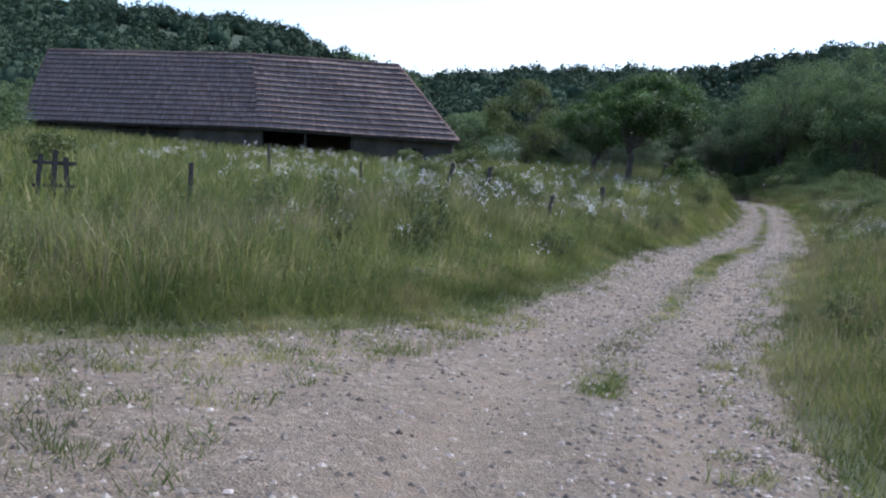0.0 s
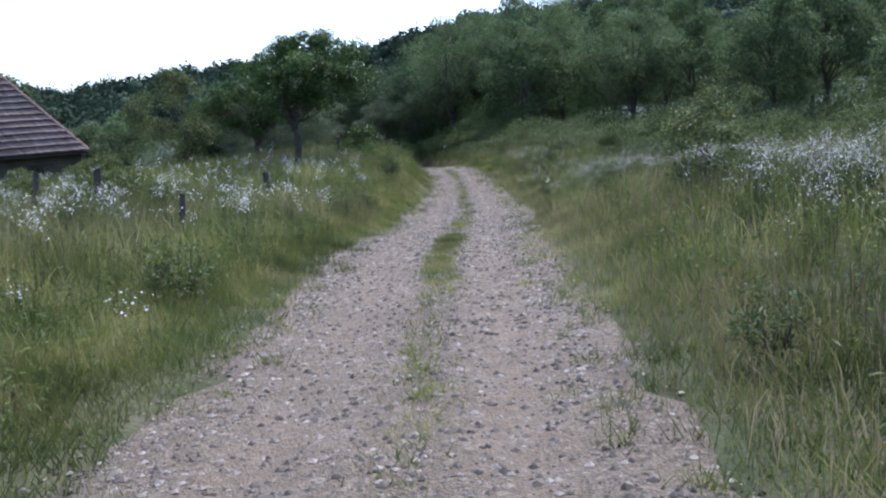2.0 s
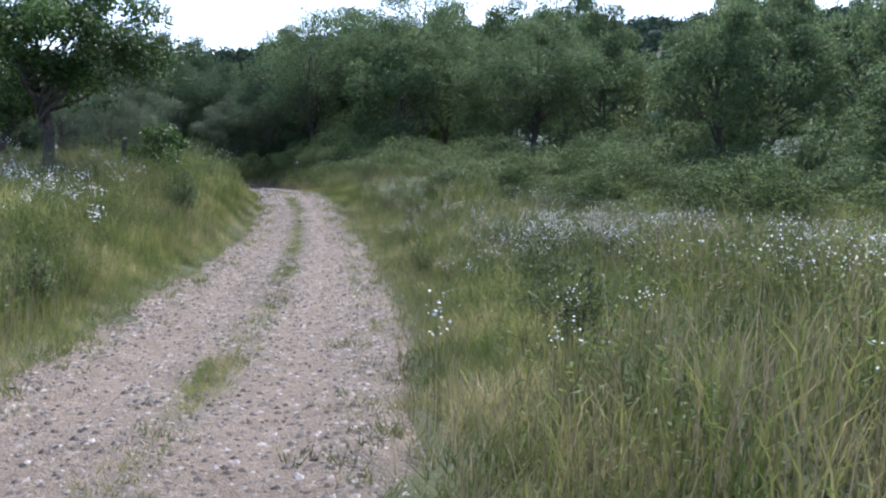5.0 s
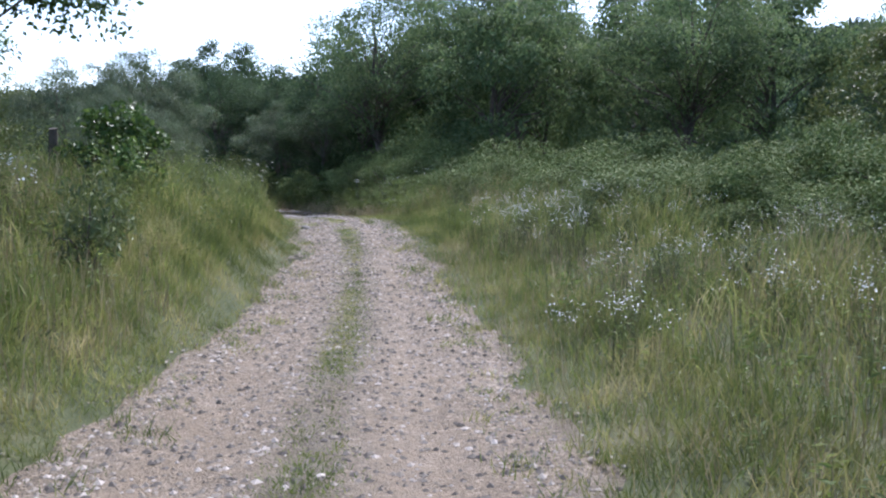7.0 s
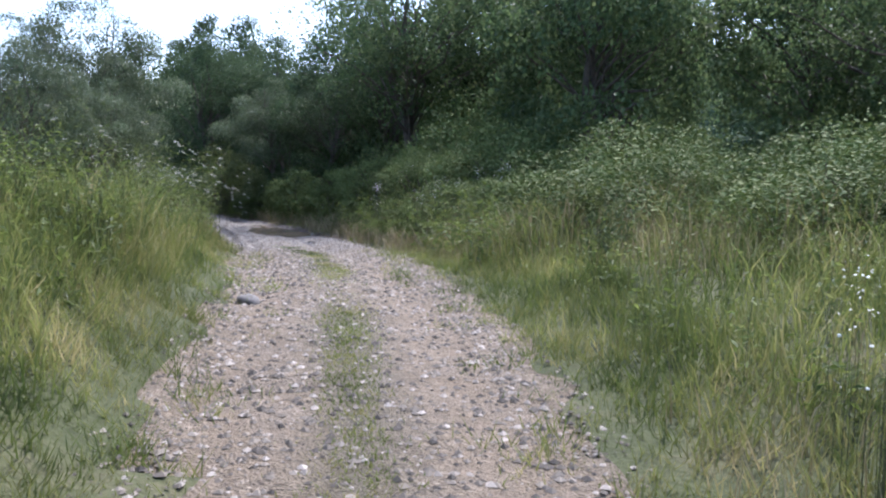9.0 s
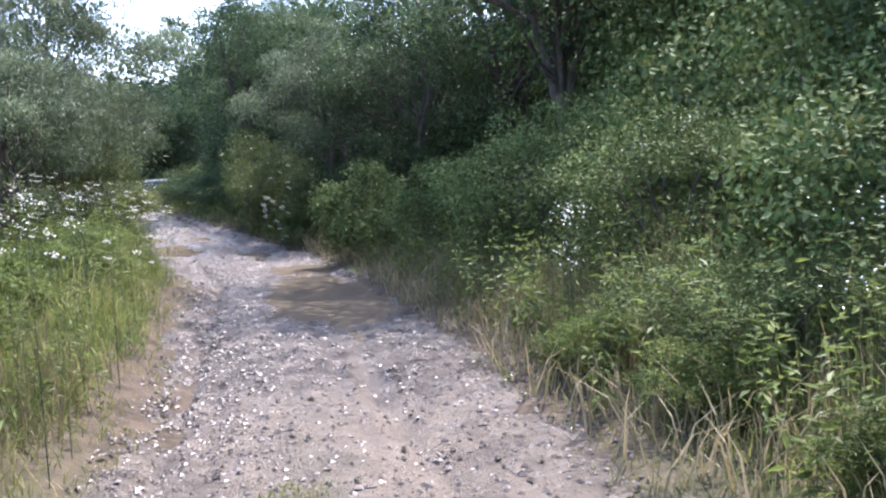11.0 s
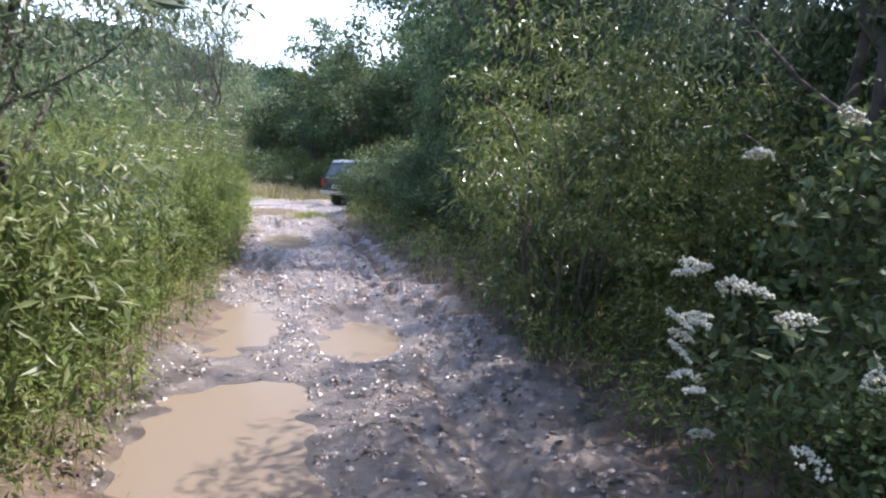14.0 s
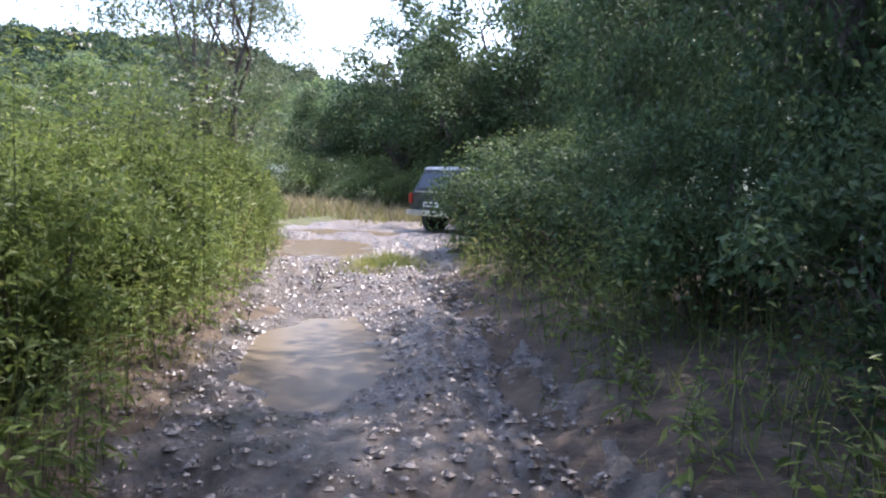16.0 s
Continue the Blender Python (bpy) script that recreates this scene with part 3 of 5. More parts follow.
# ---- grass, straw and flowers ----
def blades(x, y, height, width, seed, bend=0.6, fine=True, lift=0.0):
    r = np.random.default_rng(seed)
    n = len(x)
    base = np.stack([x, y, ground_z(x, y) - 0.02 + lift], 1)
    t, lean = r.random(n) * 6.283, height * bend * (0.3 + r.random(n))
    wdir = np.stack([np.cos(t), np.sin(t), 0 * t], 1) * (width / 2)[:, None]
    t2 = r.random(n) * 6.283
    ldir = np.stack([np.cos(t2), np.sin(t2), 0 * t2], 1) * lean[:, None]
    up = np.array((0, 0, 1.0)) * height[:, None]
    if not fine:
        return np.stack([base - wdir, base + wdir, base + up * 0.94 + ldir], 1).reshape(-1, 3), np.arange(3 * n).reshape(-1, 3)
    v = np.stack([base - wdir, base + wdir, base + up * 0.6 + ldir * 0.35 + wdir * 0.75, base + up * 0.6 + ldir * 0.35 - wdir * 0.75, base + up * 0.92 + ldir], 1)
    f = np.array([(0, 1, 2), (0, 2, 3), (3, 2, 4)])
    return v.reshape(-1, 3), (f[None] + 5 * np.arange(n)[:, None, None]).reshape(-1, 3)


def strip(n, y0, y1, u0, u1, seed, power=1.0, side=0):
    """Random places beside the track, u metres from its edge."""
    r = np.random.default_rng(seed)
    y = y0 + (y1 - y0) * r.random(n)
    u = u0 + (u1 - u0) * r.random(n) ** power
    s = np.where(r.random(n) < 0.5, -1, 1) if side == 0 else np.full(n, side)
    x = road_x(y) + np.where(s < 0, -(wide_left(y) + u), wide_right(y) + u)
    return x, y, u, s


def joined(sets):
    vs, fs, at = [], [], 0
    for v, f in sets:
        vs.append(v)
        fs.append(f + at)
        at += len(v)
    return np.concatenate(vs), np.concatenate(fs)


def tall(x, y, u, s):
    """How high the meadow stands: short by the track, deep on the left bank."""
    h = 0.10 + 0.42 * step(0, 1.6 - 0.8 * (s < 0) * step(22, 30, y), u) + 0.16 * step(1.5, 5, u)
    h = h * (1 + 0.3 * waves(x, y, 0.9, 41) + 0.25 * waves(x, y, 3.0, 46) + 0.3 * waves(x, y, 8.5, 64)) * (1 - 0.15 * step(34, 42, y) * (s < 0)) * (1 - 0.32 * step(20, 26, y) * step(50, 44, y) * step(4.5, 2.5, u) * (s > 0)) * (1 - 0.25 * (s > 0) * step(26, 18, y))
    return np.clip(h, 0.06, 1.2) * (1 - 0.45 * step(88, 93, y))


sets = []
x, y, u, s = strip(165000, 3, 97, -0.15, 4.0, 51, 1.2)
keep = np.random.default_rng(1).random(len(x)) < (0.35 + 0.65 * step(0.0, 0.8, u + 0.3 * waves(x, y, 2.5, 42))) * (1 - 0.85 * (s > 0) * step(68, 74, y) * step(96, 92, y))
x, y, u, s = x[keep], y[keep], u[keep], s[keep]
h = tall(x, y, u, s) * (0.5 + 0.8 * np.random.default_rng(2).random(len(x)))
sets.append(blades(x, y, h, 0.007 + 0.008 * h, 52))
x, y, u, s = strip(135000, 3, 97, -0.5, 1.5, 151, 0.8)
h = (0.035 + 0.20 * step(-0.3, 0.8, u)) * (0.5 + np.random.default_rng(11).random(len(x)))
keep = np.random.default_rng(12).random(len(x)) < (0.22 + 0.9 * step(-0.35, 0.35, u + 0.3 * waves(x, y, 3.5, 45))) * (1 - 0.85 * step(55, 61, y) * ((u < 0.35) | (s > 0)))
sets.append(blades(x[keep], y[keep], h[keep], 0.008 + 0.012 * h[keep], 152, 0.8, False, 0.02))
x, y, u, s = strip(165000, -4, 104, 4.0, 17, 53, 1.5)
h = tall(x, y, u, s) * (0.6 + 0.7 * np.random.default_rng(3).random(len(x)))
sets.append(blades(x, y, h, 0.013 + 0.011 * h, 54, fine=False))
r = np.random.default_rng(5)
x, y = -66 + 62 * r.random(70000), -2 + 88 * r.random(70000)
keep = (x < road_x(y) - 10 - 6 * r.random(70000))
x, y = x[keep], y[keep]
h = 0.5 + 0.5 * r.random(len(x))
sets.append(blades(x, y, h, 0.05 + 0.04 * r.random(len(x)), 56, fine=False))
x, y = 12 + 26 * r.random(14000), -2 + 58 * r.random(14000)
h = 0.5 + 0.6 * r.random(len(x))
sets.append(blades(x, y, h, 0.06 + 0.04 * r.random(len(x)), 57, fine=False))
x, y, u, s = strip(2600, 60, 92, 0.3, 3.2, 185, 1.0, -1)
h = (0.4 + 0.6 * np.random.default_rng(186).random(2600)) * (0.6 + 0.4 * step(72, 76, y))
sets.append(blades(x, y, h, 0.005 + 0.003 * h, 187, 0.9))
# finer growth low on the left bank, where the track runs close to it
x, y, u, s = strip(46000, 5, 50, -0.1, 2.2, 191, 1.0, -1)
h = (0.06 + 0.22 * step(-0.1, 1.0, u)) * (0.5 + np.random.default_rng(192).random(len(x))) * (1 + 0.4 * waves(x, y, 4.0, 65))
sets.append(blades(x, y, np.clip(h, 0.03, 0.6), 0.006 + 0.010 * h, 193, 0.8, False, 0.02))
# ragged tufts over the gravelly edges
x, y, u, s = strip(1500, 4, 57, -0.6, 0.6, 181, 0.7)
tk = np.repeat(np.arange(1500), 26)
rk = np.random.default_rng(182)
x, y, u = x[tk] + 0.07 * rk.normal(size=len(tk)), y[tk] + 0.07 * rk.normal(size=len(tk)), u[tk]
h = (0.02 + 0.12 * rk.random(1500)[tk]) * (0.5 + rk.random(len(tk)))
sets.append(blades(x, y, h, 0.008 + 0.02 * h, 183, 0.8, False, np.maximum(0, track_z(x - road_x(y), y) - ground_z(x, y))))
x, y = -4.6 + 3.9 * rk.random(420)[:, None] + 0.09 * rk.normal(size=(420, 34)), 3.0 + 8 * rk.random(420)[:, None] + 0.09 * rk.normal(size=(420, 34))
x, y = x.ravel(), y.ravel()
ok = x < road_x(y) - 0.35 * wide_left(y) - 0.4
x, y = x[ok], y[ok]
sets.append(blades(x, y, 0.03 + 0.12 * rk.random(len(x)), np.full(len(x), 0.011), 184, 0.9, False, np.maximum(0, track_z(x - road_x(y), y) - ground_z(x, y))))
# tufts on the crown between the wheel lines
y = 7 + 52 * r.random(72000)
x = road_x(y) + 0.12 * r.normal(size=72000) + 0.06 + 0.06 * waves(y, y * 0.3, 1.1, 49)
keep = (waves(x * 1.5, y, 1.6, 43) + 0.35 * waves(x * 3, y, 6.0, 50) + 0.38 * step(30, 40, y) > 0.0 + 0.6 * r.random(72000)) | (r.random(72000) < 0.14)
x, y = x[keep], y[keep]
h = (0.02 + 0.085 * r.random(len(x))) * (1 - 0.4 * step(28, 36, y))
sets.append(blades(x, y, h, 0.010 + 0.008 * r.random(len(x)), 58, 0.9, False, track_z(x - road_x(y), y) - ground_z(x, y)))
x, y = -26 + 23 * r.random(30000), 92 + 22 * r.random(30000)
keep = (x < road_x(y) - 2.6) | (x > road_x(y) + 2.6 + 4.0 * step(96, 99, y)) | (y > 102.6 + 0.5 * waves(x, y, 1.5, 47))
x, y = x[keep], y[keep]
h = 0.2 + 0.35 * r.random(len(x))
dry = r.random(len(x)) < 0.6
CLEARING = blades(x[dry], y[dry], h[dry] * 1.25, 0.025 + 0.02 * r.random(int(dry.sum())), 159, fine=True)
sets.append(blades(x[~dry], y[~dry], h[~dry], 0.035 + 0.02 * r.random(int((~dry).sum())), 59, fine=False))
# a green island between the last two puddles
x, y = -7.35 + 0.16 * r.normal(size=1400), 88.3 + 0.45 * r.normal(size=1400)
sets.append(blades(x, y, 0.05 + 0.12 * r.random(1400), 0.010 + 0.006 * r.random(1400), 60, 0.8, False, track_z(x - road_x(y), y) - ground_z(x, y)))
tagged(obj("grass", mesh_np("grass", *joined(sets)), GRASS), "long green meadow grass beside the track", "grass", kind="stuff")

# brown seed stalks standing over the grass
sets = [CLEARING]
x, y, u, s = strip(52000, 4, 66, 0.3, 7.0, 61, 1.2)
keep = waves(x, y, 0.45, 44) + 0.5 * (s > 0) * step(14, 20, y) * (1 - step(30, 40, y)) + 0.35 * np.random.default_rng(6).random(len(x)) - 0.25 * (s < 0) > 0.2
x, y, u, s = x[keep], y[keep], u[keep], s[keep]
h = (tall(x, y, u, s) + 0.12) * (0.8 + 0.4 * np.random.default_rng(7).random(len(x)))
sets.append(blades(x, y, h, 0.006 + 0.006 * np.random.default_rng(8).random(len(x)), 62, 0.25))
x, y, u, s = strip(6000, 6, 44, 0.0, 2.4, 65, 1.0, 1)
h = 0.15 + 0.38 * np.random.default_rng(66).random(len(x))
sets.append(blades(x, y, h, 0.006 + 0 * h, 67, 0.5))
x, y, u, s = strip(2600, 56, 74, 0.0, 1.6, 63, 1.0, 1)
h = 0.15 + 0.4 * np.random.default_rng(9).random(len(x))
sets.append(blades(x, y, h, 0.014 + 0 * h, 64, 0.8))
tagged(obj("dry_grass", mesh_np("dry_grass", *joined(sets)), STRAW), "brown seeding grass stalks", "grass", kind="stuff")


def daisies(x, y, height, size, seed):
    """White heads on thin stalks; both as arrays."""
    r = np.random.default_rng(seed)
    n = len(x)
    z = ground_z(x, y) + height
    c = np.stack([x, y, z], 1)
    nrm = unit(np.stack([r.normal(size=n) * 0.5, r.normal(size=n) * 0.5 - 0.3, np.ones(n)], 1))
    a = unit(np.cross(nrm, (0.3, 0.9, 0.1)))
    b = np.cross(nrm, a)
    ang = np.arange(6) * math.pi / 3
    rim = c[:, None] + size[:, None, None] * (np.cos(ang)[None, :, None] * a[:, None] + np.sin(ang)[None, :, None] * b[:, None])
    rim = rim + nrm[:, None] * (size[:, None, None] * (r.random((n, 6, 1)) - 0.5) * 0.7)
    v = np.concatenate([c[:, None] + nrm[:, None] * size[:, None, None] * 0.35, rim], 1).reshape(-1, 3)
    k = np.arange(6)
    f = np.stack([np.zeros(6, int), 1 + k, 1 + (k + 1) % 6], 1)
    return v, (f[None] + 7 * np.arange(n)[:, None, None]).reshape(-1, 3)


def flower_patch(patches, seed):
    """Patches: x, y, half width, half depth, count, height."""
    r = np.random.default_rng(seed)
    xs, ys, hs = [], [], []
    for px, py, a, b, n, h in patches:
        n = int(n * (2.6 if px < 3 else 3.8))
        m = max(2, n // 26)
        cx, cy = px + a * r.normal(size=m) * 0.5, py + b * r.normal(size=m) * 0.5
        w = r.integers(0, m, n)
        wide = (0.035 + 0.085 * r.random(m))[w]
        xs.append(cx[w] + wide * r.normal(size=n))
        ys.append(cy[w] + wide * r.normal(size=n))
        hs.append(h * (0.75 + 0.4 * r.random(m))[w] + 0.06 * r.normal(size=n))
    return np.concatenate(xs), np.concatenate(ys), np.concatenate(hs)


WHITE = [(-24, 47, 8, 3, 130, 0.9), (-17, 38, 6, 4, 240, 0.85), (-8, 30, 3, 3, 320, 0.85), (-14, 26, 5, 3, 260, 0.8), (4.15, 61.0, 0.35, 0.6, 25, 1.1), (-6, 19, 5, 4, 320, 0.8), (-4.2, 22, 4, 4, 420, 0.85), (-9, 25, 6, 5, 420, 0.8), (-16, 30, 8, 6, 350, 0.85), (-12, 40, 10, 8, 420, 0.85), (-5, 34, 4, 6, 500, 0.7), (-4, 40, 4, 3, 420, 0.6),
         (-9, 55, 8, 8, 420, 0.8), (-20, 70, 16, 8, 420, 0.9), (4.6, 16, 1.3, 2.6, 420, 0.7), (5.4, 18.5, 1.6, 2.5, 520, 0.75), (6.5, 21.5, 2.6, 3, 560, 0.8), (8.5, 25, 3, 4, 380, 0.8), (5.2, 28, 1.2, 3, 120, 0.7), (9, 30, 3, 4, 420, 0.8), (6.7, 31.2, 1.3, 1.5, 300, 0.72), (8.6, 33, 1.8, 2, 260, 0.78),
         (5.6, 33.5, 1.0, 1.2, 60, 0.65), (8.4, 36.5, 2.2, 2.5, 300, 0.7), (6.6, 39.5, 1.2, 1.6, 120, 0.7), (6.8, 44, 1.2, 2.0, 130, 0.75), (9.8, 41, 2, 3, 260, 0.8), (6.05, 42.7, 0.6, 0.9, 70, 0.8), (5.5, 44.6, 0.5, 0.7, 70, 0.75), (7.9, 45.2, 1.0, 1.3, 80, 0.9), (6.4, 44.0, 0.4, 0.6, 70, 0.8), (4.9, 36.8, 0.5, 0.8, 50, 0.6), (-4.5, 13, 3, 3, 90, 0.6), (-2.4, 27, 1.5, 3, 90, 0.6),
         (-1.8, 36, 1.2, 4, 120, 0.7), (0.0, 57, 0.7, 4, 80, 1.1), (-0.6, 63, 0.7, 3, 90, 1.15), (5.4, 58, 1.2, 2, 60, 1.1), (5.2, 63, 0.6, 1, 35, 1.4)]
x, y, h = flower_patch(WHITE, 71)
ok = (x < road_x(y) - wide_left(y) - 0.2) | (x > road_x(y) + wide_right(y) + 0.2)
x, y, h = x[ok], y[ok], h[ok]
tagged(obj("white_flowers", mesh_np("white_flowers", *daisies(x, y, h, (0.006 + 0.007 * rng.random(len(x))) * np.where(y > 50, 0.72, np.where(x < 3, np.interp(y, (18, 26, 40), (1.05, 1.3, 1.5)), 0.7)), 72)), PETAL), "clusters of small white meadow daisies", "flowers", kind="stuff")
tagged(obj("flower_stalks", mesh_np("flower_stalks", *blades(x, y, h / 0.94, np.full(len(x), 0.0035), 73, 0.0, False)), STEM), "thin green stalks of meadow daisies", "flowers", kind="stuff")


# ---- weeds ----
def weeds(x, y, height, leaves, length, width, seed):
    r = np.random.default_rng(seed)
    n = len(x)
    z = ground_z(x, y)
    root = np.stack([x, y, z], 1)
    lean = np.stack([np.clip(r.normal(size=n) * 0.2, -0.3, 0.3), np.clip(r.normal(size=n) * 0.2, -0.3, 0.3), np.zeros(n)], 1)
    k = np.repeat(np.arange(n), leaves)
    f = (0.06 + 0.94 * r.random(n * leaves) ** 0.95)
    at = root[k] + (lean[k] * (f ** 2)[:, None] * 1.3 + np.array((0, 0, 1.0)) * f[:, None]) * height[k][:, None]
    at[:, :2] += 0.05 * r.normal(size=(len(k), 2))
    t = r.random(len(k)) * 6.283
    axis = np.stack([np.cos(t), np.sin(t), 0.35 - 0.9 * (1 - f) + 0.3 * r.normal(size=len(k))], 1)
    size = (0.6 + 0.7 * r.random(len(k))) * (1.15 - 0.55 * f)
    leaf = (full_leaves if length > 0.14 else leaf_quads)(at, axis, np.array((0, 0, 1.0)) + 0.4 * r.normal(size=(len(k), 3)), length * size, width * size)
    wd = np.stack([np.full(n, 0.0022), np.zeros(n), np.zeros(n)], 1)
    rows = [root + (lean * q * q * 1.3 + np.array((0, 0, 1.0)) * q) * height[:, None] for q in (0.0, 0.5, 0.8, 1.0)]
    v = np.stack([rows[0] - wd, rows[0] + wd, rows[1] - wd * 0.8, rows[1] + wd * 0.8, rows[2] - wd * 0.6, rows[2] + wd * 0.6, rows[3]], 1)
    f3 = np.array([(0, 1, 3), (0, 3, 2), (2, 3, 5), (2, 5, 4), (4, 5, 6)])
    return leaf, (v.reshape(-1, 3), (f3[None] + 7 * np.arange(n)[:, None, None]).reshape(-1, 3))


wl, ws = [], []
for n, y0, y1, u0, u1, side, h0, h1, count, ln in ((420, 51, 74, 0.2, 2.6, -1, 0.6, 1.5, 50, 0.075), (1300, 74.5, 91, 0.3, 3.4, -1, 0.9, 2.15, 60, 0.075), (500, 74.5, 91, 0.0, 0.9, -1, 0.25, 0.8, 34, 0.07), (420, 74, 90, 0.1, 1.6, 1, 0.25, 0.8, 26, 0.08), (600, 52, 74, 0.3, 2.2, 1, 0.4, 1.1, 26, 0.12),
                                                   (1500, 26, 54, 0.6, 4.0, -1, 0.25, 0.85, 20, 0.09), (2600, 6, 30, 0.5, 9.0, -1, 0.2, 0.8, 18, 0.085), (2800, 8, 56, 0.7, 8.0, 1, 0.2, 0.9, 18, 0.085), (700, 12, 40, 7, 14, -1, 0.4, 0.9, 16, 0.13), (260, 17, 30, 2.2, 7.0, 1, 0.8, 1.45, 34, 0.085), (620, 34, 54, 2.2, 7.0, 1, 0.45, 1.0, 34, 0.07), (300, 24, 31, 3.0, 9.0, -1, 0.6, 1.2, 30, 0.09), (420, 34, 52, 1.6, 5.5, -1, 0.6, 1.25, 30, 0.09)):
    x, y, u, s = strip(n, y0, y1, u0, u1, int(n + y0), 1.0, side)
    a, b = weeds(x, y, (h0 + (h1 - h0) * np.random.default_rng(n).random(n)), count, ln, ln * 0.31, n + 1)
    wl.append(a)
    ws.append(b)
tagged(obj("tall_weeds", mesh_np("tall_weeds", *joined(wl)), NETTLE), "tall leafy green weeds along the track", "weeds", kind="stuff")
tagged(obj("weed_stems", mesh_np("weed_stems", *joined(ws)), STEM), "upright green weed stems", "weeds", kind="stuff")

# flat cream umbels over the weeds by the mud
ux, uy, *_ = strip(330, 54, 92, 0.1, 2.8, 171, 1.0, -1)
uh = (1.2 + 1.0 * np.random.default_rng(172).random(330)) * (1 - 0.3 * step(76, 70, uy))
UMB = np.repeat(np.arange(330), 14)
uj = np.random.default_rng(173).normal(size=(len(UMB), 3)) * (0.026, 0.026, 0.008)
tagged(obj("umbel_flowers", mesh_np("umbel_flowers", *daisies(ux[UMB] + uj[:, 0], uy[UMB] + uj[:, 1], uh[UMB] + uj[:, 2], np.full(len(UMB), 0.009), 174)), UMBEL), "flat cream flower umbels over the tall weeds", "flowers", kind="stuff")
tagged(obj("umbel_stalks", mesh_np("umbel_stalks", *blades(ux, uy, uh / 0.94, np.full(330, 0.008), 175, 0.0, False)), STEM), "ribbed green umbel stalks", "flowers", kind="stuff")


# ---- trees and bushes ----
def limb(start, end, r0, r1, sag, n, rr):
    t = np.linspace(0, 1, n)
    p = np.outer(1 - t, start) + np.outer(t, end)
    p[:, 2] += sag * np.sin(np.pi * t)
    p[1:-1] += rr.normal(size=(n - 2, 3)) * 0.03 * np.linalg.norm(np.subtract(end, start))
    return [(*q, r0 + (r1 - r0) * k) for q, k in zip(p, t)]


def make_tree(name, label, category, leaf_mat, height, spread_r, bare, nclump, per, leaf, slim, droop, seed, trunks=1, trunk_r=None, clump_r=0.8, group="", split=False, shell=0.3, lean=0.0):
    """A tapered trunk or several, limbs, and a crown of leaf clumps with gaps; built at the origin."""
    rr = np.random.default_rng(seed)
    top = new(name)
    tagged(top, label, category, group)
    lines, centres, radii = [], [], []
    tr = trunk_r or height * 0.022
    heads = []
    for i in range(trunks):
        a = rr.random() * 6.283
        out = (0.0 if trunks == 1 else 0.35 * spread_r)
        foot = np.array((0.12 * (trunks > 1) * math.cos(a), 0.12 * (trunks > 1) * math.sin(a), -0.25))
        head = np.array((out * math.cos(a) + 0.05 * height * rr.normal() * 0.5, out * math.sin(a) + 0.05 * height * rr.normal() * 0.5, height * (0.86 if trunks == 1 else 0.65 + 0.25 * rr.random())))
        lines.append(limb(foot, head, tr, tr * 0.16, 0, 8, rr))
        heads.append((foot, head))
    for i in range(nclump):
        q = unit(rr.normal(size=3))
        q = q * (0.35 + 0.65 * rr.random() ** 0.5)
        zc = bare + (height - bare) * (0.5 + 0.46 * q[2])
        level = (zc - bare) / (height - bare)
        wide = spread_r * (0.55 + 0.6 * math.sin(math.pi * min(1, max(0, 0.18 + 0.8 * level)))) * (0.85 + 0.3 * rr.random())
        c = np.array((q[0] * wide + lean * min(1.0, max(0.0, level)), q[1] * wide, zc))
        centres.append(c)
        radii.append(clump_r * (0.7 + 0.6 * rr.random()) * (1.1 - 0.35 * level))
        if i % 3 == 0:
            foot, head = heads[i % trunks]
            k = min(0.9, max(0.25, (zc * 0.75) / height))
            lines.append(limb(foot + (head - foot) * k, c, tr * 0.42 * (1.1 - k), tr * 0.06, 0.05 * height * 0.3, 5, rr))
    for i, line in enumerate(lines if split else ()):
        obj("trunk" if i < trunks else "limb", tubes("trunk" if i < trunks else "limb", [line], 7), BARK, top, "dark ridged bark", True)
    if not split:
        obj("trunk", tubes("trunk", lines, 7), BARK, top, "dark ridged bark", True)
    v, f = clumps(centres, radii, per, leaf, leaf * slim, droop, seed + 1, 0.85, False, shell)
    obj("crown", mesh_np("crown", v, f), leaf_mat, top)
    return top


def make_bush(name, label, leaf_mat, rx, ry, rz, nclump, per, leaf, slim, seed, clump_r=0.42, droop=0.2, category="bush", group="", full=False, split=False, shell=0.3, tuck=0.0):
    rr = np.random.default_rng(seed)
    top = new(name)
    tagged(top, label, category, group)
    centres, lines = [], []
    for i in range(nclump):
        q = unit(rr.normal(size=3)) * (0.5 + 0.5 * rr.random())
        c = np.array((q[0] * rx, q[1] * ry, rz * (0.42 + 0.5 * q[2] * (0.8 + 0.4 * rr.random()))))
        c[:2] *= 1 - tuck * max(0.0, 1 - 1.6 * c[2] / rz)
        centres.append(c)
        if i % 4 == 0:
            lines.append(limb((c[0] * 0.25, c[1] * 0.25, -0.15), c, 0.022, 0.006, 0.15 * rz, 5, rr))
    for line in lines if split else ():
        obj("stem", tubes("stem", [line], 5), BARK, top, "thin brown twig", True)
    if not split:
        obj("woody_base", tubes("woody_base", lines, 5), BARK, top, "thin brown twigs", True)
    v, f = clumps(centres, clump_r * (0.7 + 0.6 * rr.random(nclump)), per, leaf, leaf * slim, droop, seed + 1, 0.85, full, shell)
    obj("foliage", mesh_np("foliage", v, f), leaf_mat, top)
    return top


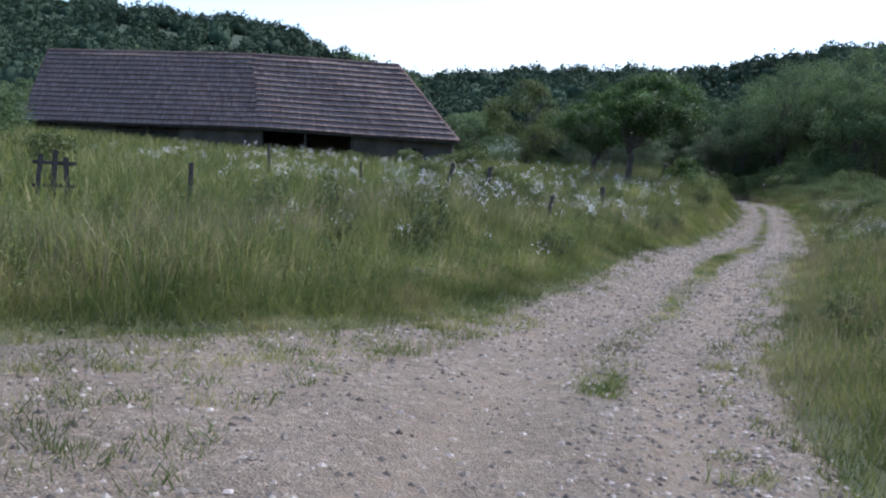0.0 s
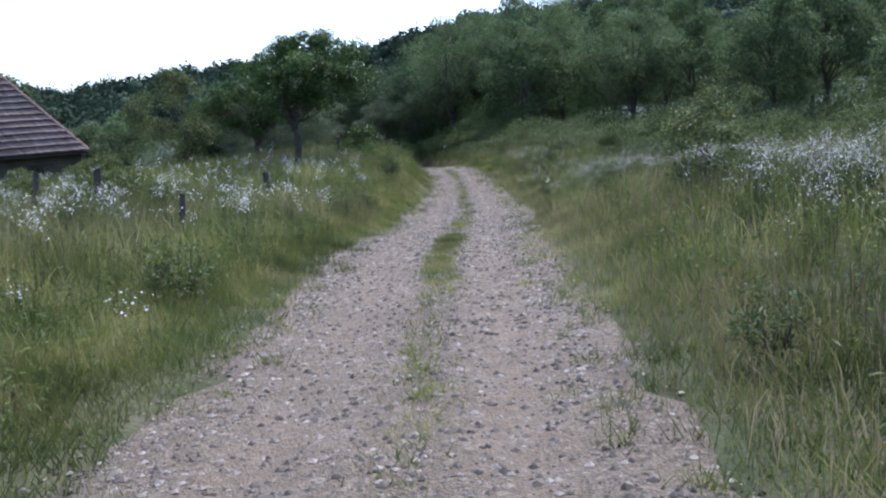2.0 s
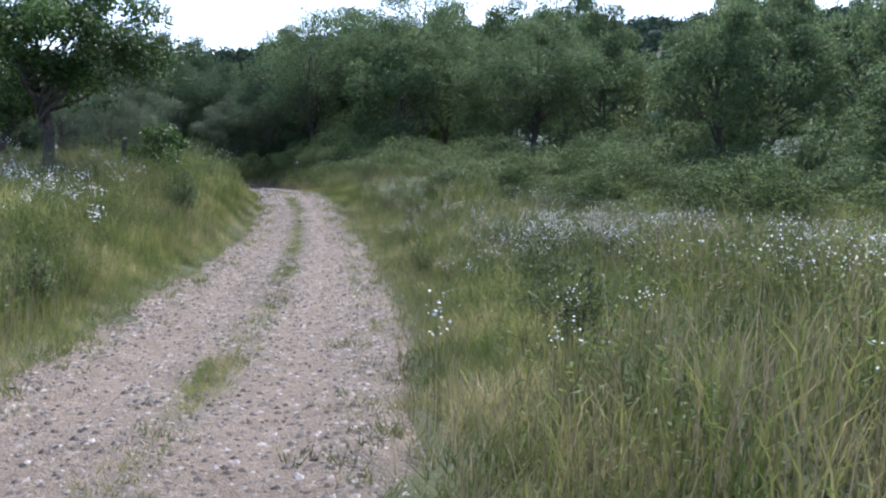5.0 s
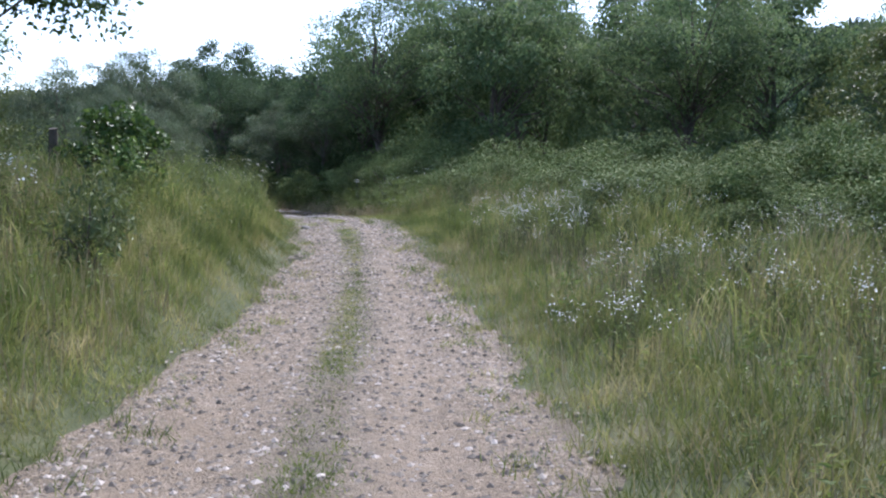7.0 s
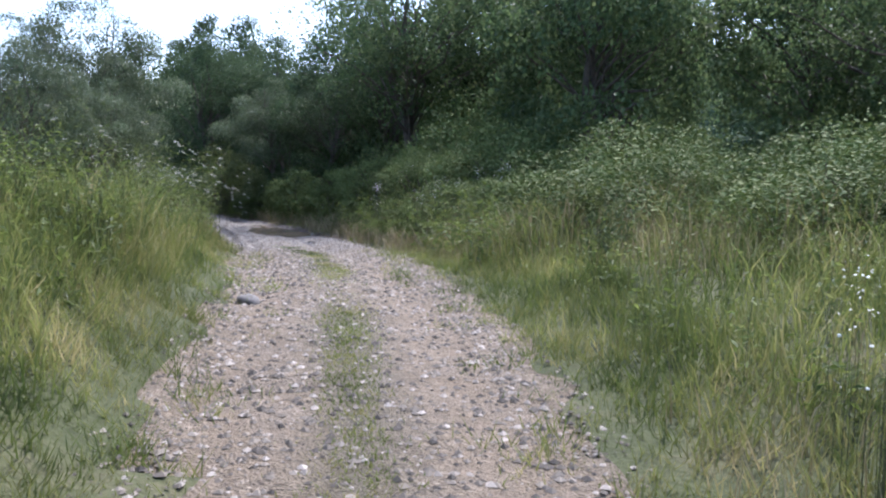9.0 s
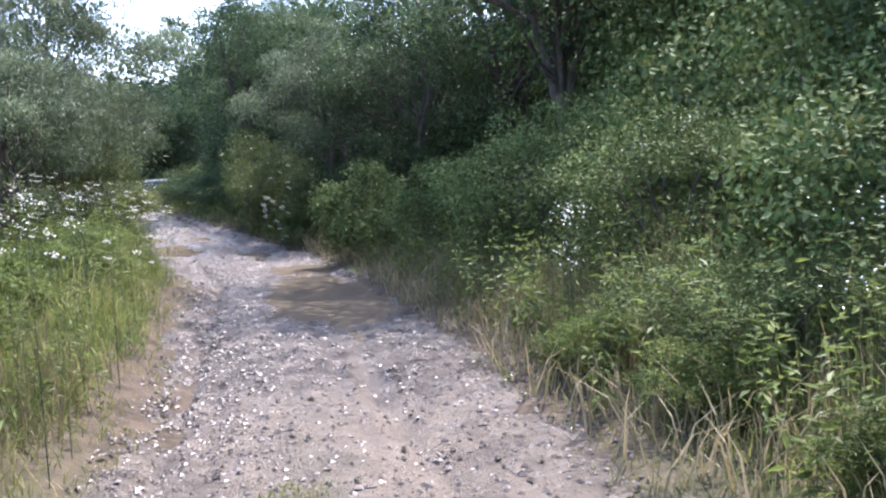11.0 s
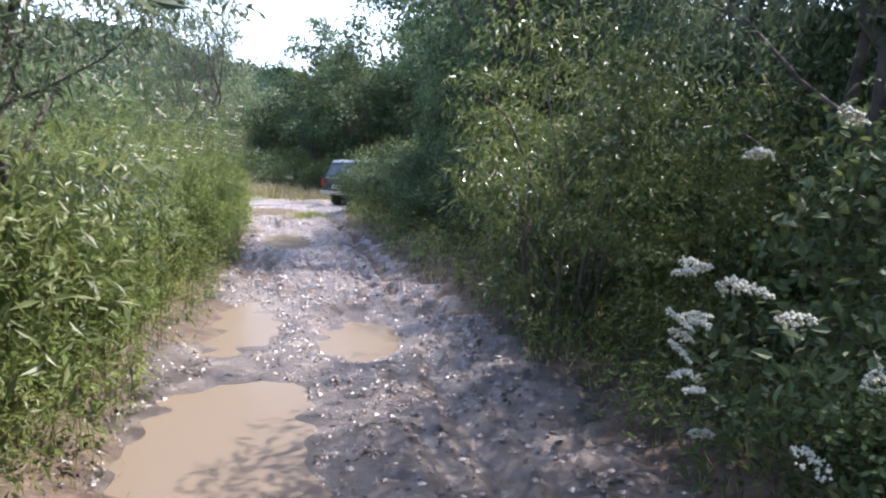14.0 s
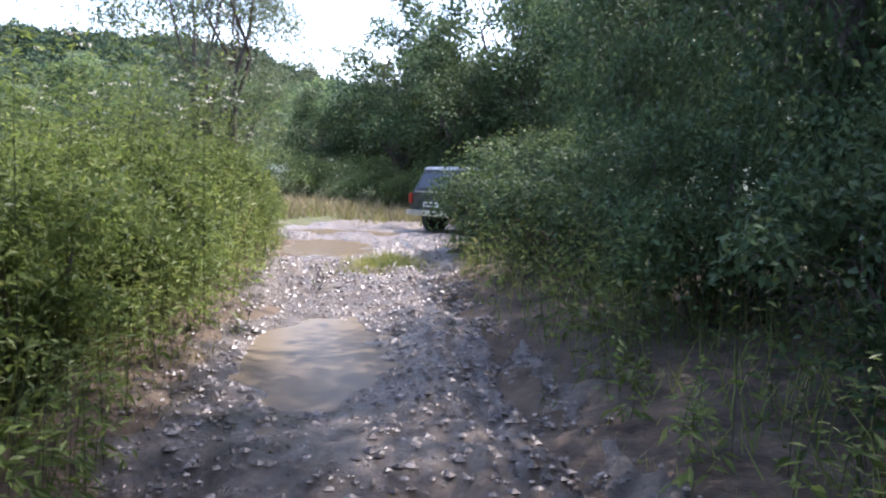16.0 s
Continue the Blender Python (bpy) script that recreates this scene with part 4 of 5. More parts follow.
def place(first, spots):
    """Stand a plant and its copies: x, y, size, height factor, turn, sunk."""
    for i, (x, y, s, h, turn) in enumerate(spots):
        m = pose(x, y, float(ground_z(x, y)) - 0.03, 0, 0, turn) @ Matrix.Diagonal((s, s, s * h, 1))
        if i == 0:
            first.matrix_basis = m
        else:
            copy_thing(first, m)
    return first


orchard = make_tree("orchard_tree", "old orchard tree with a dark trunk in the meadow", "tree", ORCHARD, 5.2, 2.45, 1.7, 96, 270, 0.105, 0.6, 0.3, 101, 1, 0.17, 0.6, lean=1.3)
place(orchard, [(-3.3, 42.1, 1.0, 1.0, 20), (-5.2, 46.5, 0.8, 0.95, 140)])
oak = make_tree("oak_tree", "broad dark green tree at the wood's edge", "tree", OAK, 9.5, 3.2, 0.6, 74, 260, 0.17, 0.62, 0.25, 111, 1, 0.2, 1.12, "trees of the wood", False, 0.55)
place(oak, [(9.6, 63.0, 0.76, 1.15, 40), (15.5, 63.5, 1.0, 1.12, 150), (19.5, 61, 1.0, 1.06, 200), (18.2, 47, 0.85, 0.96, 260), (23, 51, 0.95, 1.03, 310),
            (21.5, 40, 0.82, 0.85, 30), (26, 44, 0.95, 0.92, 100), (14.5, 75, 1.1, 1.23, 230), (21, 70, 1.15, 1.23, 300), (28, 60, 1.2, 1.1, 350), (30, 50, 1.2, 1.0, 55), (22, 92, 1.2, 1.12, 33), (30, 84, 1.2, 1.0, 133), (33, 72, 1.2, 1.0, 233), (36, 62, 1.2, 1.0, 333), (38, 50, 1.2, 1.0, 73), (36, 38, 1.1, 1.0, 173), (12.5, 82, 1.0, 1.12, 15), (18, 84, 1.1, 1.12, 95), (24, 80, 1.1, 1.12, 185), (14, 92, 1.0, 1.12, 5), (0.5, 104, 1.0, 1.0, 325), (27, 34, 1.05, 0.9, 125), (-55.5, 616, 1.5, 0.9, 40), (-65, 618, 1.1, 0.9, 90), (-25, 618, 1.1, 0.8, 10)])
forest_oak = make_tree("forest_oak", "leafy oak spreading over the bramble bank", "tree", OAK, 9.5, 3.2, 2.6, 104, 250, 0.115, 0.62, 0.25, 115, 1, 0.2, 0.95, "trees of the wood", True)
place(forest_oak, [(5.8, 70.5, 1.0, 1.06, 0), (11.8, 69, 1.08, 1.08, 70), (9.2, 75.5, 1.0, 1.1, 170), (14.8, 57.5, 0.85, 0.9, 220)])
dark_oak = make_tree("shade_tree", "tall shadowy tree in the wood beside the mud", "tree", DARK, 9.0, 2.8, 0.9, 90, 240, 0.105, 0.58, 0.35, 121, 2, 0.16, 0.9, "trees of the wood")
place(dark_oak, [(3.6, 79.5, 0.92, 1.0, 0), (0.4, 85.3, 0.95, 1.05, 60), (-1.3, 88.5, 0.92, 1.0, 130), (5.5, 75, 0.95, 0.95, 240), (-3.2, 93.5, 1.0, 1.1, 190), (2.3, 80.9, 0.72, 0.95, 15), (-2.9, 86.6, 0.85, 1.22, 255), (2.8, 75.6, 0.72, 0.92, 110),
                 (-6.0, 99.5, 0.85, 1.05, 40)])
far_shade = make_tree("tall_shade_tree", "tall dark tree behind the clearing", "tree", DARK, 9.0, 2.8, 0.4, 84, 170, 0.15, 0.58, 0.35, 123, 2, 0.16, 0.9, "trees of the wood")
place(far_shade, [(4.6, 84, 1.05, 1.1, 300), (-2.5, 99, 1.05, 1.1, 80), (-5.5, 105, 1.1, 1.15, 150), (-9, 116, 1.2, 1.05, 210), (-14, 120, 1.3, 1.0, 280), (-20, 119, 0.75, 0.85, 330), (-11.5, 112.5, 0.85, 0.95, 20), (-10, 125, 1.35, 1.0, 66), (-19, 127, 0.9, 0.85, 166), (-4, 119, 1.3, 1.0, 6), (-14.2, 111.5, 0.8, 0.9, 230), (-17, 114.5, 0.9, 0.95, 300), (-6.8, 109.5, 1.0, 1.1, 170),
                  (8.5, 79, 1.0, 1.1, 10), (-21, 114, 0.6, 0.8, 200)])
light_tree = make_tree("young_tree", "lighter green rounded tree at the wood's edge", "tree", LIGHT, 6.0, 2.5, 0.2, 64, 230, 0.125, 0.55, 0.3, 131, 2, 0.11, 0.75)
place(light_tree, [(-16.5, 117, 1.25, 1.0, 90), (-15.3, 79, 1.05, 1.08, 180), (20.5, 54, 0.8, 0.9, 30)])
willow = make_tree("willow_tree", "grey-green willow leaning over the muddy track", "tree", WILLOW, 5.4, 2.0, 0.5, 64, 380, 0.095, 0.25, 0.75, 141, 4, 0.07, 0.62)
place(willow, [(1.0, 77.8, 1.05, 1.0, 0), (-5.3, 73.8, 1.3, 1.1, 200), (-8.2, 72.2, 1.2, 1.05, 300), (-5.0, 76.0, 0.8, 1.05, 70), (-4.4, 72.2, 0.7, 1.1, 20), (-3.9, 69.0, 0.75, 1.0, 110), (-5.0, 66.0, 0.9, 1.0, 250)])
airy = make_tree("slender_willow", "airy willow with thin upright stems beside the track", "tree", WILLOW, 6.4, 1.45, 0.7, 60, 230, 0.10, 0.23, 0.6, 151, 6, 0.045, 0.55)
place(airy, [(-5.3, 74.4, 1.0, 1.0, 0), (-8.1, 79.6, 0.85, 0.9, 130), (-13.8, 95.4, 0.95, 1.0, 40), (-11.6, 91.6, 1.1, 0.92, 210)])
meadow_wood = make_tree("field_tree", "dark tree in the hedge behind the meadow", "tree", OAK, 7.0, 3.0, 0.2, 50, 170, 0.21, 0.65, 0.2, 161, 1, 0.15, 1.1, "trees behind the meadow", False, 0.6)
spots = []
rt = random.Random(4)
for i in range(18):
    a = i / 17
    spots.append((-64 + 27 * a + rt.uniform(-1.2, 1.2), 94 + 10 * a * a + rt.uniform(-4, 6), 0.75 + 0.45 * rt.random(), 0.8 + 0.3 * rt.random(), rt.uniform(0, 360)))
spots += [(-26.3, 68.5, 1.2, 1.34, 10), (-55, 122, 1.3, 1.0, 0), (-45, 136, 1.3, 1.0, 50), (-68, 112, 1.2, 1.0, 100), (-36, 142, 1.4, 1.0, 150), (-80, 128, 1.4, 1.0, 200), (-24, 140, 1.4, 1.0, 250), (-60, 148, 2.0, 1.0, 300), (-33, 127, 1.2, 1.0, 20), (-43, 118, 1.1, 0.95, 70), (-90, 108, 1.3, 1.0, 120), (-12, 138, 1.4, 1.0, 170), (-27.5, 86, 0.95, 0.9, 10), (-22.5, 86, 1.05, 0.95, 90), (-31, 90, 1.0, 0.95, 30), (-20, 121, 1.1, 1.0, 100), (-27, 27, 0.75, 0.75, 40), (-33, 33, 0.8, 0.8, 200), (-55, 62, 0.9, 0.9, 80)]
place(meadow_wood, spots)

bramble = make_bush("bramble_bush", "dense green bramble thicket", BRAMBLE, 1.6, 1.5, 1.9, 54, 300, 0.054, 0.6, 201, 0.5, group="brambles by the track", shell=0.55)
place(bramble, [(7.2, 60.5, 1.25, 0.95, 60), (8.6, 57, 1.2, 0.75, 310), (7.6, 53.5, 1.0, 0.6, 20), (9.6, 51, 1.15, 0.55, 80), (11.8, 53.5, 1.3, 0.65, 140), (9.0, 46.5, 0.95, 0.55, 200),
                (11.5, 47.5, 1.1, 0.55, 250), (13.5, 49.5, 1.2, 0.6, 300), (10.6, 43, 0.85, 0.6, 40), (13.2, 43.5, 1.1, 0.75, 90), (14.2, 38.5, 1.15, 0.75, 150), (12.2, 38.8, 0.8, 0.6, 10),
                (16.5, 34, 1.2, 0.75, 210), (-6.9, 94.8, 0.95, 0.9, 280),
                (-7.8, 99.3, 0.95, 0.9, 20), (7.8, 81, 1.7, 1.4, 25), (10.5, 84, 1.8, 1.4, 115), (13.5, 87, 1.8, 1.4, 205), (6.0, 86, 1.7, 1.4, 295), (17, 80, 1.8, 1.4, 65), (7.5, 64.5, 1.25, 1.2, 15), (8.0, 69.5, 1.4, 1.3, 190), (-10.5, 109.5, 1.1, 0.9, 10), (-13.8, 110.5, 1.1, 0.85, 70), (-17.0, 111, 1.1, 0.8, 150), (-20.5, 110.5, 1.2, 0.8, 30), (-24, 109, 1.2, 0.8, 230), (-27.5, 106, 1.3, 0.8, 130), (-31, 102, 1.3, 0.8, 330),
                (-8.0, 107, 1.0, 1.0, 220)])
# undergrowth by the mud: the trees' shade is put into its leaf colour
undergrowth = make_bush("shade_bush", "leafy undergrowth with the shade beneath the trees put into its colour", DARK, 1.5, 1.4, 1.9, 60, 190, 0.07, 0.55, 207, 0.40, group="undergrowth by the mud")
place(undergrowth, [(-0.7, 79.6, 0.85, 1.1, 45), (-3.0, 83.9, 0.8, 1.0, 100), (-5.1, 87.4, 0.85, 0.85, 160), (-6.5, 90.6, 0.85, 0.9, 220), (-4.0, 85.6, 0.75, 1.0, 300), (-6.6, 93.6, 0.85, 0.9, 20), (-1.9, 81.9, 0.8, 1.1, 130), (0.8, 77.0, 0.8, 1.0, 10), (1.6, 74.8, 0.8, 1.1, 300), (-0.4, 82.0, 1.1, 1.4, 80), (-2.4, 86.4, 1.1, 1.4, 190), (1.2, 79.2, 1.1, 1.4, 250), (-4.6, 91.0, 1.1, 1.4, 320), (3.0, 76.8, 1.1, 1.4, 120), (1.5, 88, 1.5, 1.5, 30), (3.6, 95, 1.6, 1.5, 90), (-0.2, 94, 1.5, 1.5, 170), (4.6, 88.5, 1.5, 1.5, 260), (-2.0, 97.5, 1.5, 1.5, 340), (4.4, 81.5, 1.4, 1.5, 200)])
thicket = make_bush("bramble_thicket", "sunlit bramble thicket with small leaves on the bank", BRAMBLE, 1.6, 1.5, 1.9, 84, 260, 0.034, 0.6, 205, 0.30, group="brambles by the track", full=True, split=True, tuck=0.5)
place(thicket, [(5.5, 62.8, 1.1, 0.92, 0), (4.35, 66.3, 1.0, 1.1, 120), (5.9, 67.0, 1.2, 1.15, 200), (6.3, 57.6, 0.9, 0.65, 260), (5.1, 60.0, 0.6, 0.8, 30), (0.6, 74.6, 0.62, 0.9, 330),
                (2.0, 72.8, 0.7, 1.0, 75)])
hazel = make_bush("hazel_bush", "broad-leaved shrub catching the light", BRAMBLE, 1.0, 1.0, 2.0, 44, 170, 0.06, 0.66, 211, 0.33, 0.1, full=True)
place(hazel, [(2.05, 70.6, 0.95, 0.95, 0), (3.2, 69.2, 0.9, 1.0, 100), (10.0, 44.4, 0.95, 1.0, 40), (11.2, 41.2, 0.9, 0.95, 160), (12.6, 45.6, 1.1, 1.1, 250), (9.0, 49.4, 0.7, 0.9, 310), (13.6, 36.2, 1.0, 1.0, 20), (8.1, 55.4, 0.8, 0.9, 200)])
small_bush = make_bush("round_bush", "small dark round bush on the grassy bank", ORCHARD, 0.75, 0.75, 1.1, 22, 120, 0.09, 0.6, 221, 0.27)
place(small_bush, [(-0.75, 44.8, 1.25, 1.1, 0)])
yellow_bush = make_bush("willow_bush", "bright yellow-green willow bush beside the track", LIGHT, 1.2, 1.2, 2.9, 52, 230, 0.085, 0.28, 231, 0.40, 0.5)
place(yellow_bush, [(-3.75, 73.4, 0.95, 0.9, 0), (-4.7, 71.6, 1.0, 0.95, 90), (-6.6, 74.0, 0.9, 0.9, 180), (-1.75, 80.4, 0.8, 1.2, 250), (-0.25, 77.4, 0.8, 1.0, 20)])
hanging = make_bush("hanging_willow", "hanging willow with long glossy yellow-green leaves", SALLOW, 1.0, 1.0, 3.0, 64, 150, 0.085, 0.18, 235, 0.34, 0.75, full=True, split=True)
place(hanging, [(-1.35, 78.55, 1.0, 1.0, 0)])
birch = make_tree("birch_sapling", "young birch sapling among white daisies", "tree", LIGHT, 2.6, 0.75, 0.05, 52, 90, 0.075, 0.6, 0.1, 241, 4, 0.022, 0.3)
place(birch, [(4.75, 20.6, 0.78, 0.85, 0)])
elder = make_bush("meadow_bush", "yellow-green bush by the old fence", LIGHT, 0.7, 0.7, 1.5, 22, 70, 0.12, 0.5, 251, 0.35)
place(elder, [(-6.2, 27.6, 1.0, 1.0, 0), (-5.4, 28.6, 0.8, 0.9, 90), (-10.5, 34, 0.9, 0.9, 180), (-8.5, 33, 0.7, 1.0, 10), (-19.0, 22.6, 1.0, 0.9, 60), (-16.8, 50.2, 1.0, 0.95, 120), (-15.2, 51.2, 0.9, 0.9, 240), (-11.6, 45.0, 1.2, 0.95, 300), (-12.6, 46.2, 1.0, 0.9, 20), (-20.5, 50.5, 0.8, 0.8, 75)])

# head-high thickets of nettle and goldenrod on the bank by the mud
nettle = make_bush("weed_thicket", "head-high thicket of leafy yellow-green weeds", NETTLE, 0.85, 0.85, 1.35, 40, 300, 0.048, 0.34, 281, 0.25, 0.25, group="weed thickets by the mud", full=True, tuck=0.55)
rn_ = random.Random(21)
spots = []
for i in range(34):
    y = 75.2 + 16.0 * i / 33 + rn_.uniform(-0.3, 0.3)
    u = (0.75, 1.7, 2.7)[i % 3] + rn_.uniform(-0.15, 0.25)
    spots.append((float(road_x(y)) - float(wide_left(y)) - u, y, rn_.uniform(0.75, 1.05), rn_.uniform(0.85, 1.15), rn_.uniform(0, 360)))
for i in range(9):
    y = 57 + 1.9 * i + rn_.uniform(-0.4, 0.4)
    spots.append((float(road_x(y)) - float(wide_left(y)) - rn_.uniform(1.1, 1.9), y, rn_.uniform(0.65, 0.9), rn_.uniform(0.75, 1.0), rn_.uniform(0, 360)))
spots += [(4.15, 60.8, 0.6, 0.75, 20), (4.6, 59.4, 0.6, 0.7, 140), (4.9, 57.8, 0.6, 0.7, 260)]
place(nettle, spots)
# hedge in front of the wood, down to the ground
hedge = make_bush("hedge_bush", "dark green hedge shrub at the foot of the wood", OAK, 2.2, 2.0, 2.9, 60, 150, 0.13, 0.6, 291, 0.62, 0.2, group="shrubs along the wood", shell=0.55)
place(hedge, [(13.5, 60.5, 0.9, 1.0, 0), (16.8, 58.5, 1.0, 0.9, 50), (13.8, 55.8, 0.8, 0.8, 100), (17.2, 53.2, 0.9, 1.0, 150), (16.4, 49.4, 0.85, 0.8, 200), (19.6, 49.2, 1.0, 1.0, 250), (17.8, 44.8, 0.9, 0.8, 300), (20.8, 44.0, 1.0, 1.0, 20),
              (19.0, 40.8, 0.85, 0.8, 70), (22.6, 38.2, 1.0, 1.0, 120), (20.6, 36.6, 0.85, 0.8, 170), (24.6, 40.0, 1.1, 1.1, 220), (24.6, 34.6, 1.0, 0.9, 270), (27.6, 37.0, 1.1, 1.1, 320), (28.5, 31.5, 1.0, 1.0, 40), (24.0, 47.0, 1.1, 1.1, 90)])

# leafy clumps of herbs standing out of the grass
herb = make_bush("herb_clump", "dark green leafy herb clump in the meadow grass", WEED, 0.38, 0.38, 0.95, 17, 42, 0.085, 0.32, 271, 0.2, 0.1, "herb", "herb clumps in the meadow")
rh = random.Random(12)
spots = [(-8.0, 15.3, 1.0, 1.1, 0), (-5.6, 13.4, 0.8, 1.0, 50), (-4.4, 14.6, 1.0, 1.2, 100), (-4.0, 12.7, 0.7, 0.8, 10)]
for i in range(50):
    y = rh.uniform(9, 54)
    side = rh.choice((-1, 1))
    u = rh.uniform(0.6, 6.5)
    x = float(road_x(y)) + (-(float(wide_left(y)) + u) if side < 0 else float(wide_right(y)) + u)
    spots.append((x, y, rh.uniform(0.5, 0.95), rh.uniform(0.8, 1.3), rh.uniform(0, 360)))
place(herb, spots)


def make_rock(name, label, x, y, z, size, tilt, seed):
    """A half-buried, chipped stone."""
    rr = np.random.default_rng(seed)
    bm = bmesh.new()
    bmesh.ops.create_icosphere(bm, subdivisions=3, radius=1)
    ph = rr.random(6) * 6
    for v in bm.verts:
        c = v.co
        k = 1 + 0.16 * math.sin(2.3 * c.x + ph[0]) * math.sin(2.9 * c.y + ph[1]) + 0.10 * math.sin(5 * c.z + 3 * c.x + ph[2]) + 0.05 * math.sin(11 * c.y + 7 * c.z + ph[3])
        v.co = Vector((c.x * size[0], c.y * size[1], c.z * size[2])) * k
    me = bpy.data.meshes.new(name)
    bm.to_mesh(me)
    bm.free()
    ob = tagged(obj(name, me, STONE, smooth=True), label, "stone")
    ob.matrix_basis = pose(x, y, z, tilt, 6, 40)
    return ob


make_rock("field_stone", "pale lichen-grey stone half buried in grass", -3.76, 11.95, float(ground_z(-3.76, 11.95)) + 0.06, (0.22, 0.12, 0.085), 14, 5)
make_rock("track_stone", "dark stone lying on the gravel track", 2.31, 49.61, float(track_z(2.31 - road_x(49.61), 49.61)) + 0.03, (0.12, 0.09, 0.06), 8, 6)

# far woods over the hills
n = 5600
rw = np.random.default_rng(9)
az = np.radians(-75 + 150 * rw.random(n))
dist = 130 + 560 * rw.random(n) ** 0.8
wx, wy = -dist * np.sin(az), dist * np.cos(az)
keep = ~((dist < 230) & (waves(wx, wy, 0.05, 91) > 0.35)) & (np.hypot(wx + 8, wy - 80) > 150)
wx, wy, dist = wx[keep], wy[keep], dist[keep]
wz = ground_z(wx, wy)
size = 2.4 + 2.4 * rw.random(len(wx))
sets = []
for near, per, leaf in ((dist < 330, 44, 1.15), (dist >= 330, 26, 1.8)):
    c = np.concatenate([np.stack([wx, wy, wz + size * 0.85], 1)[near], np.stack([wx + size * 0.5, wy, wz + size * 0.45], 1)[near]])
    sets.append(clumps(c, np.concatenate([size[near], size[near] * 0.8]), per, leaf, leaf * 0.75, 0.1, 92, 1.2, False, 1.0))
ball = bmesh.new()
bmesh.ops.create_icosphere(ball, subdivisions=2, radius=1)
bv, bf = np.array([v.co[:] for v in ball.verts]), np.array([[v.index for v in f.verts] for f in ball.faces])
ball.free()
lump = 1 + 0.22 * rw.normal(size=(len(wx), 1, 1)) * np.sin(3.1 * bv[None, :, :1] + 6.3 * rw.random((len(wx), 1, 1))) + 0.10 * rw.normal(size=(len(wx), len(bv), 1))
cores = np.stack([wx, wy, wz + size * 0.35], 1)[:, None] + bv[None] * lump * size[:, None, None] * (1.0, 1.0, 0.8)
cf = (bf[None] + len(bv) * np.arange(len(wx))[:, None, None]).reshape(-1, 3)
wood_me = mesh_np("wooded_hills", cores.reshape(-1, 3), cf)
tagged(obj("wooded_hills", wood_me, FARWOOD, smooth=True), "massed dark tree crowns on the far hills", "woods", kind="stuff")
tagged(obj("far_woods", mesh_np("far_woods", *joined(sets)), FARWOOD), "dense dark woods covering the far hills", "woods", kind="stuff")

# elder in flower over the edge of the mud
elder_flower = make_bush("elder_bush", "elder bush with flat white flower heads", WEED, 0.75, 0.8, 2.0, 34, 190, 0.06, 0.5, 261, 0.34, full=True)
place(elder_flower, [(0.35, 74.7, 1.0, 1.0, 0)])
re_ = np.random.default_rng(77)
for i in range(30):
    q = unit(re_.normal(size=3) * 0.8 + np.array((-1.1, -0.7, 0.1)))
    c = np.array((0.92 * q[0], 0.92 * q[1], 0.95 + 1.05 * q[2]))
    wide = 0.035 + 0.035 * re_.random()
    rad, ang = wide * np.sqrt(re_.random(70)), 6.283 * re_.random(70)
    tilt = np.array((0.25 * re_.normal() - 0.2, 0.25 * re_.normal() - 0.2))
    px, py = rad * np.cos(ang), rad * np.sin(ang)
    at = np.stack([c[0] + px, c[1] + py, c[2] + tilt[0] * px + tilt[1] * py - 5 * rad ** 2 + 0.005 * re_.normal(size=70)], 1)
    v = at[:, None] + OCTA[None] * (0.005 + 0.004 * re_.random((70, 1, 1)))
    obj("flower_head", mesh_np("flower_head", v.reshape(-1, 3), (OCTF[None] + 6 * np.arange(70)[:, None, None]).reshape(-1, 3)), UMBEL, elder_flower, "flat white flower head")


# ---- the old farmhouse ----
house = tagged(new("farmhouse"), "long abandoned farmhouse with a sagging tiled hip roof", "house")
HA, HK, HB = np.array((-15.7, 55.6)), np.array((-29.8, 55.4)), np.array((-50.0, 57.4))   # front wall line: end, bend, end
DEEP = 6.0
BASE = -0.6


def house_wall(name, p, q, z0, z1, openings, thick=0.35, label=""):
    """A wall from p to q with openings (from, to, sill, head) along it."""
    length = float(np.linalg.norm(q - p))
    ang = math.degrees(math.atan2(q[1] - p[1], q[0] - p[0]))
    bm = bmesh.new()
    cuts = sorted(openings)
    at = 0.0
    pieces = []
    for a, b, s, h in cuts:
        pieces.append((at, a, z0, z1))
        if s > z0:
            pieces.append((a, b, z0, s))
        if h < z1:
            pieces.append((a, b, h, z1))
        at = b
    pieces.append((at, length, z0, z1))
    for a, b, lo, hi in pieces:
        if b - a > 0.01:
            bmesh.ops.create_cube(bm, size=1, matrix=Matrix.Translation(((a + b) / 2, thick / 2, (lo + hi) / 2)) @ Matrix.Diagonal((b - a, thick, hi - lo, 1)))
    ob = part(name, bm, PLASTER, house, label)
    ob.matrix_basis = pose(float(p[0]), float(p[1]), 0, 0, 0, ang)
    return ob


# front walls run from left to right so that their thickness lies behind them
house_wall("front_wall", HB, HK, BASE, 1.6, [(7.9, 10.7, BASE, 1.45), (10.9, 13.7, BASE, 1.45), (1.2, 2.2, 0.2, 1.1)], label="stained plaster wall, its colour darkened for shade under the eaves")
house_wall("front_wall", HK, HA, BASE, 2.05, [(0.3, 7.2, BASE, 1.9), (11.2, 12.1, 0.3, 1.0)], label="stained plaster wall, its colour darkened for shade under the eaves")
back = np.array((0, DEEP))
house_wall("side_wall", HA + (-0.02, 0.35), HA + back + (-1.9, 0), BASE, 2.0, [(2.5, 3.4, 0.4, 1.4)], label="stained plaster wall, its colour darkened for shade under the eaves")
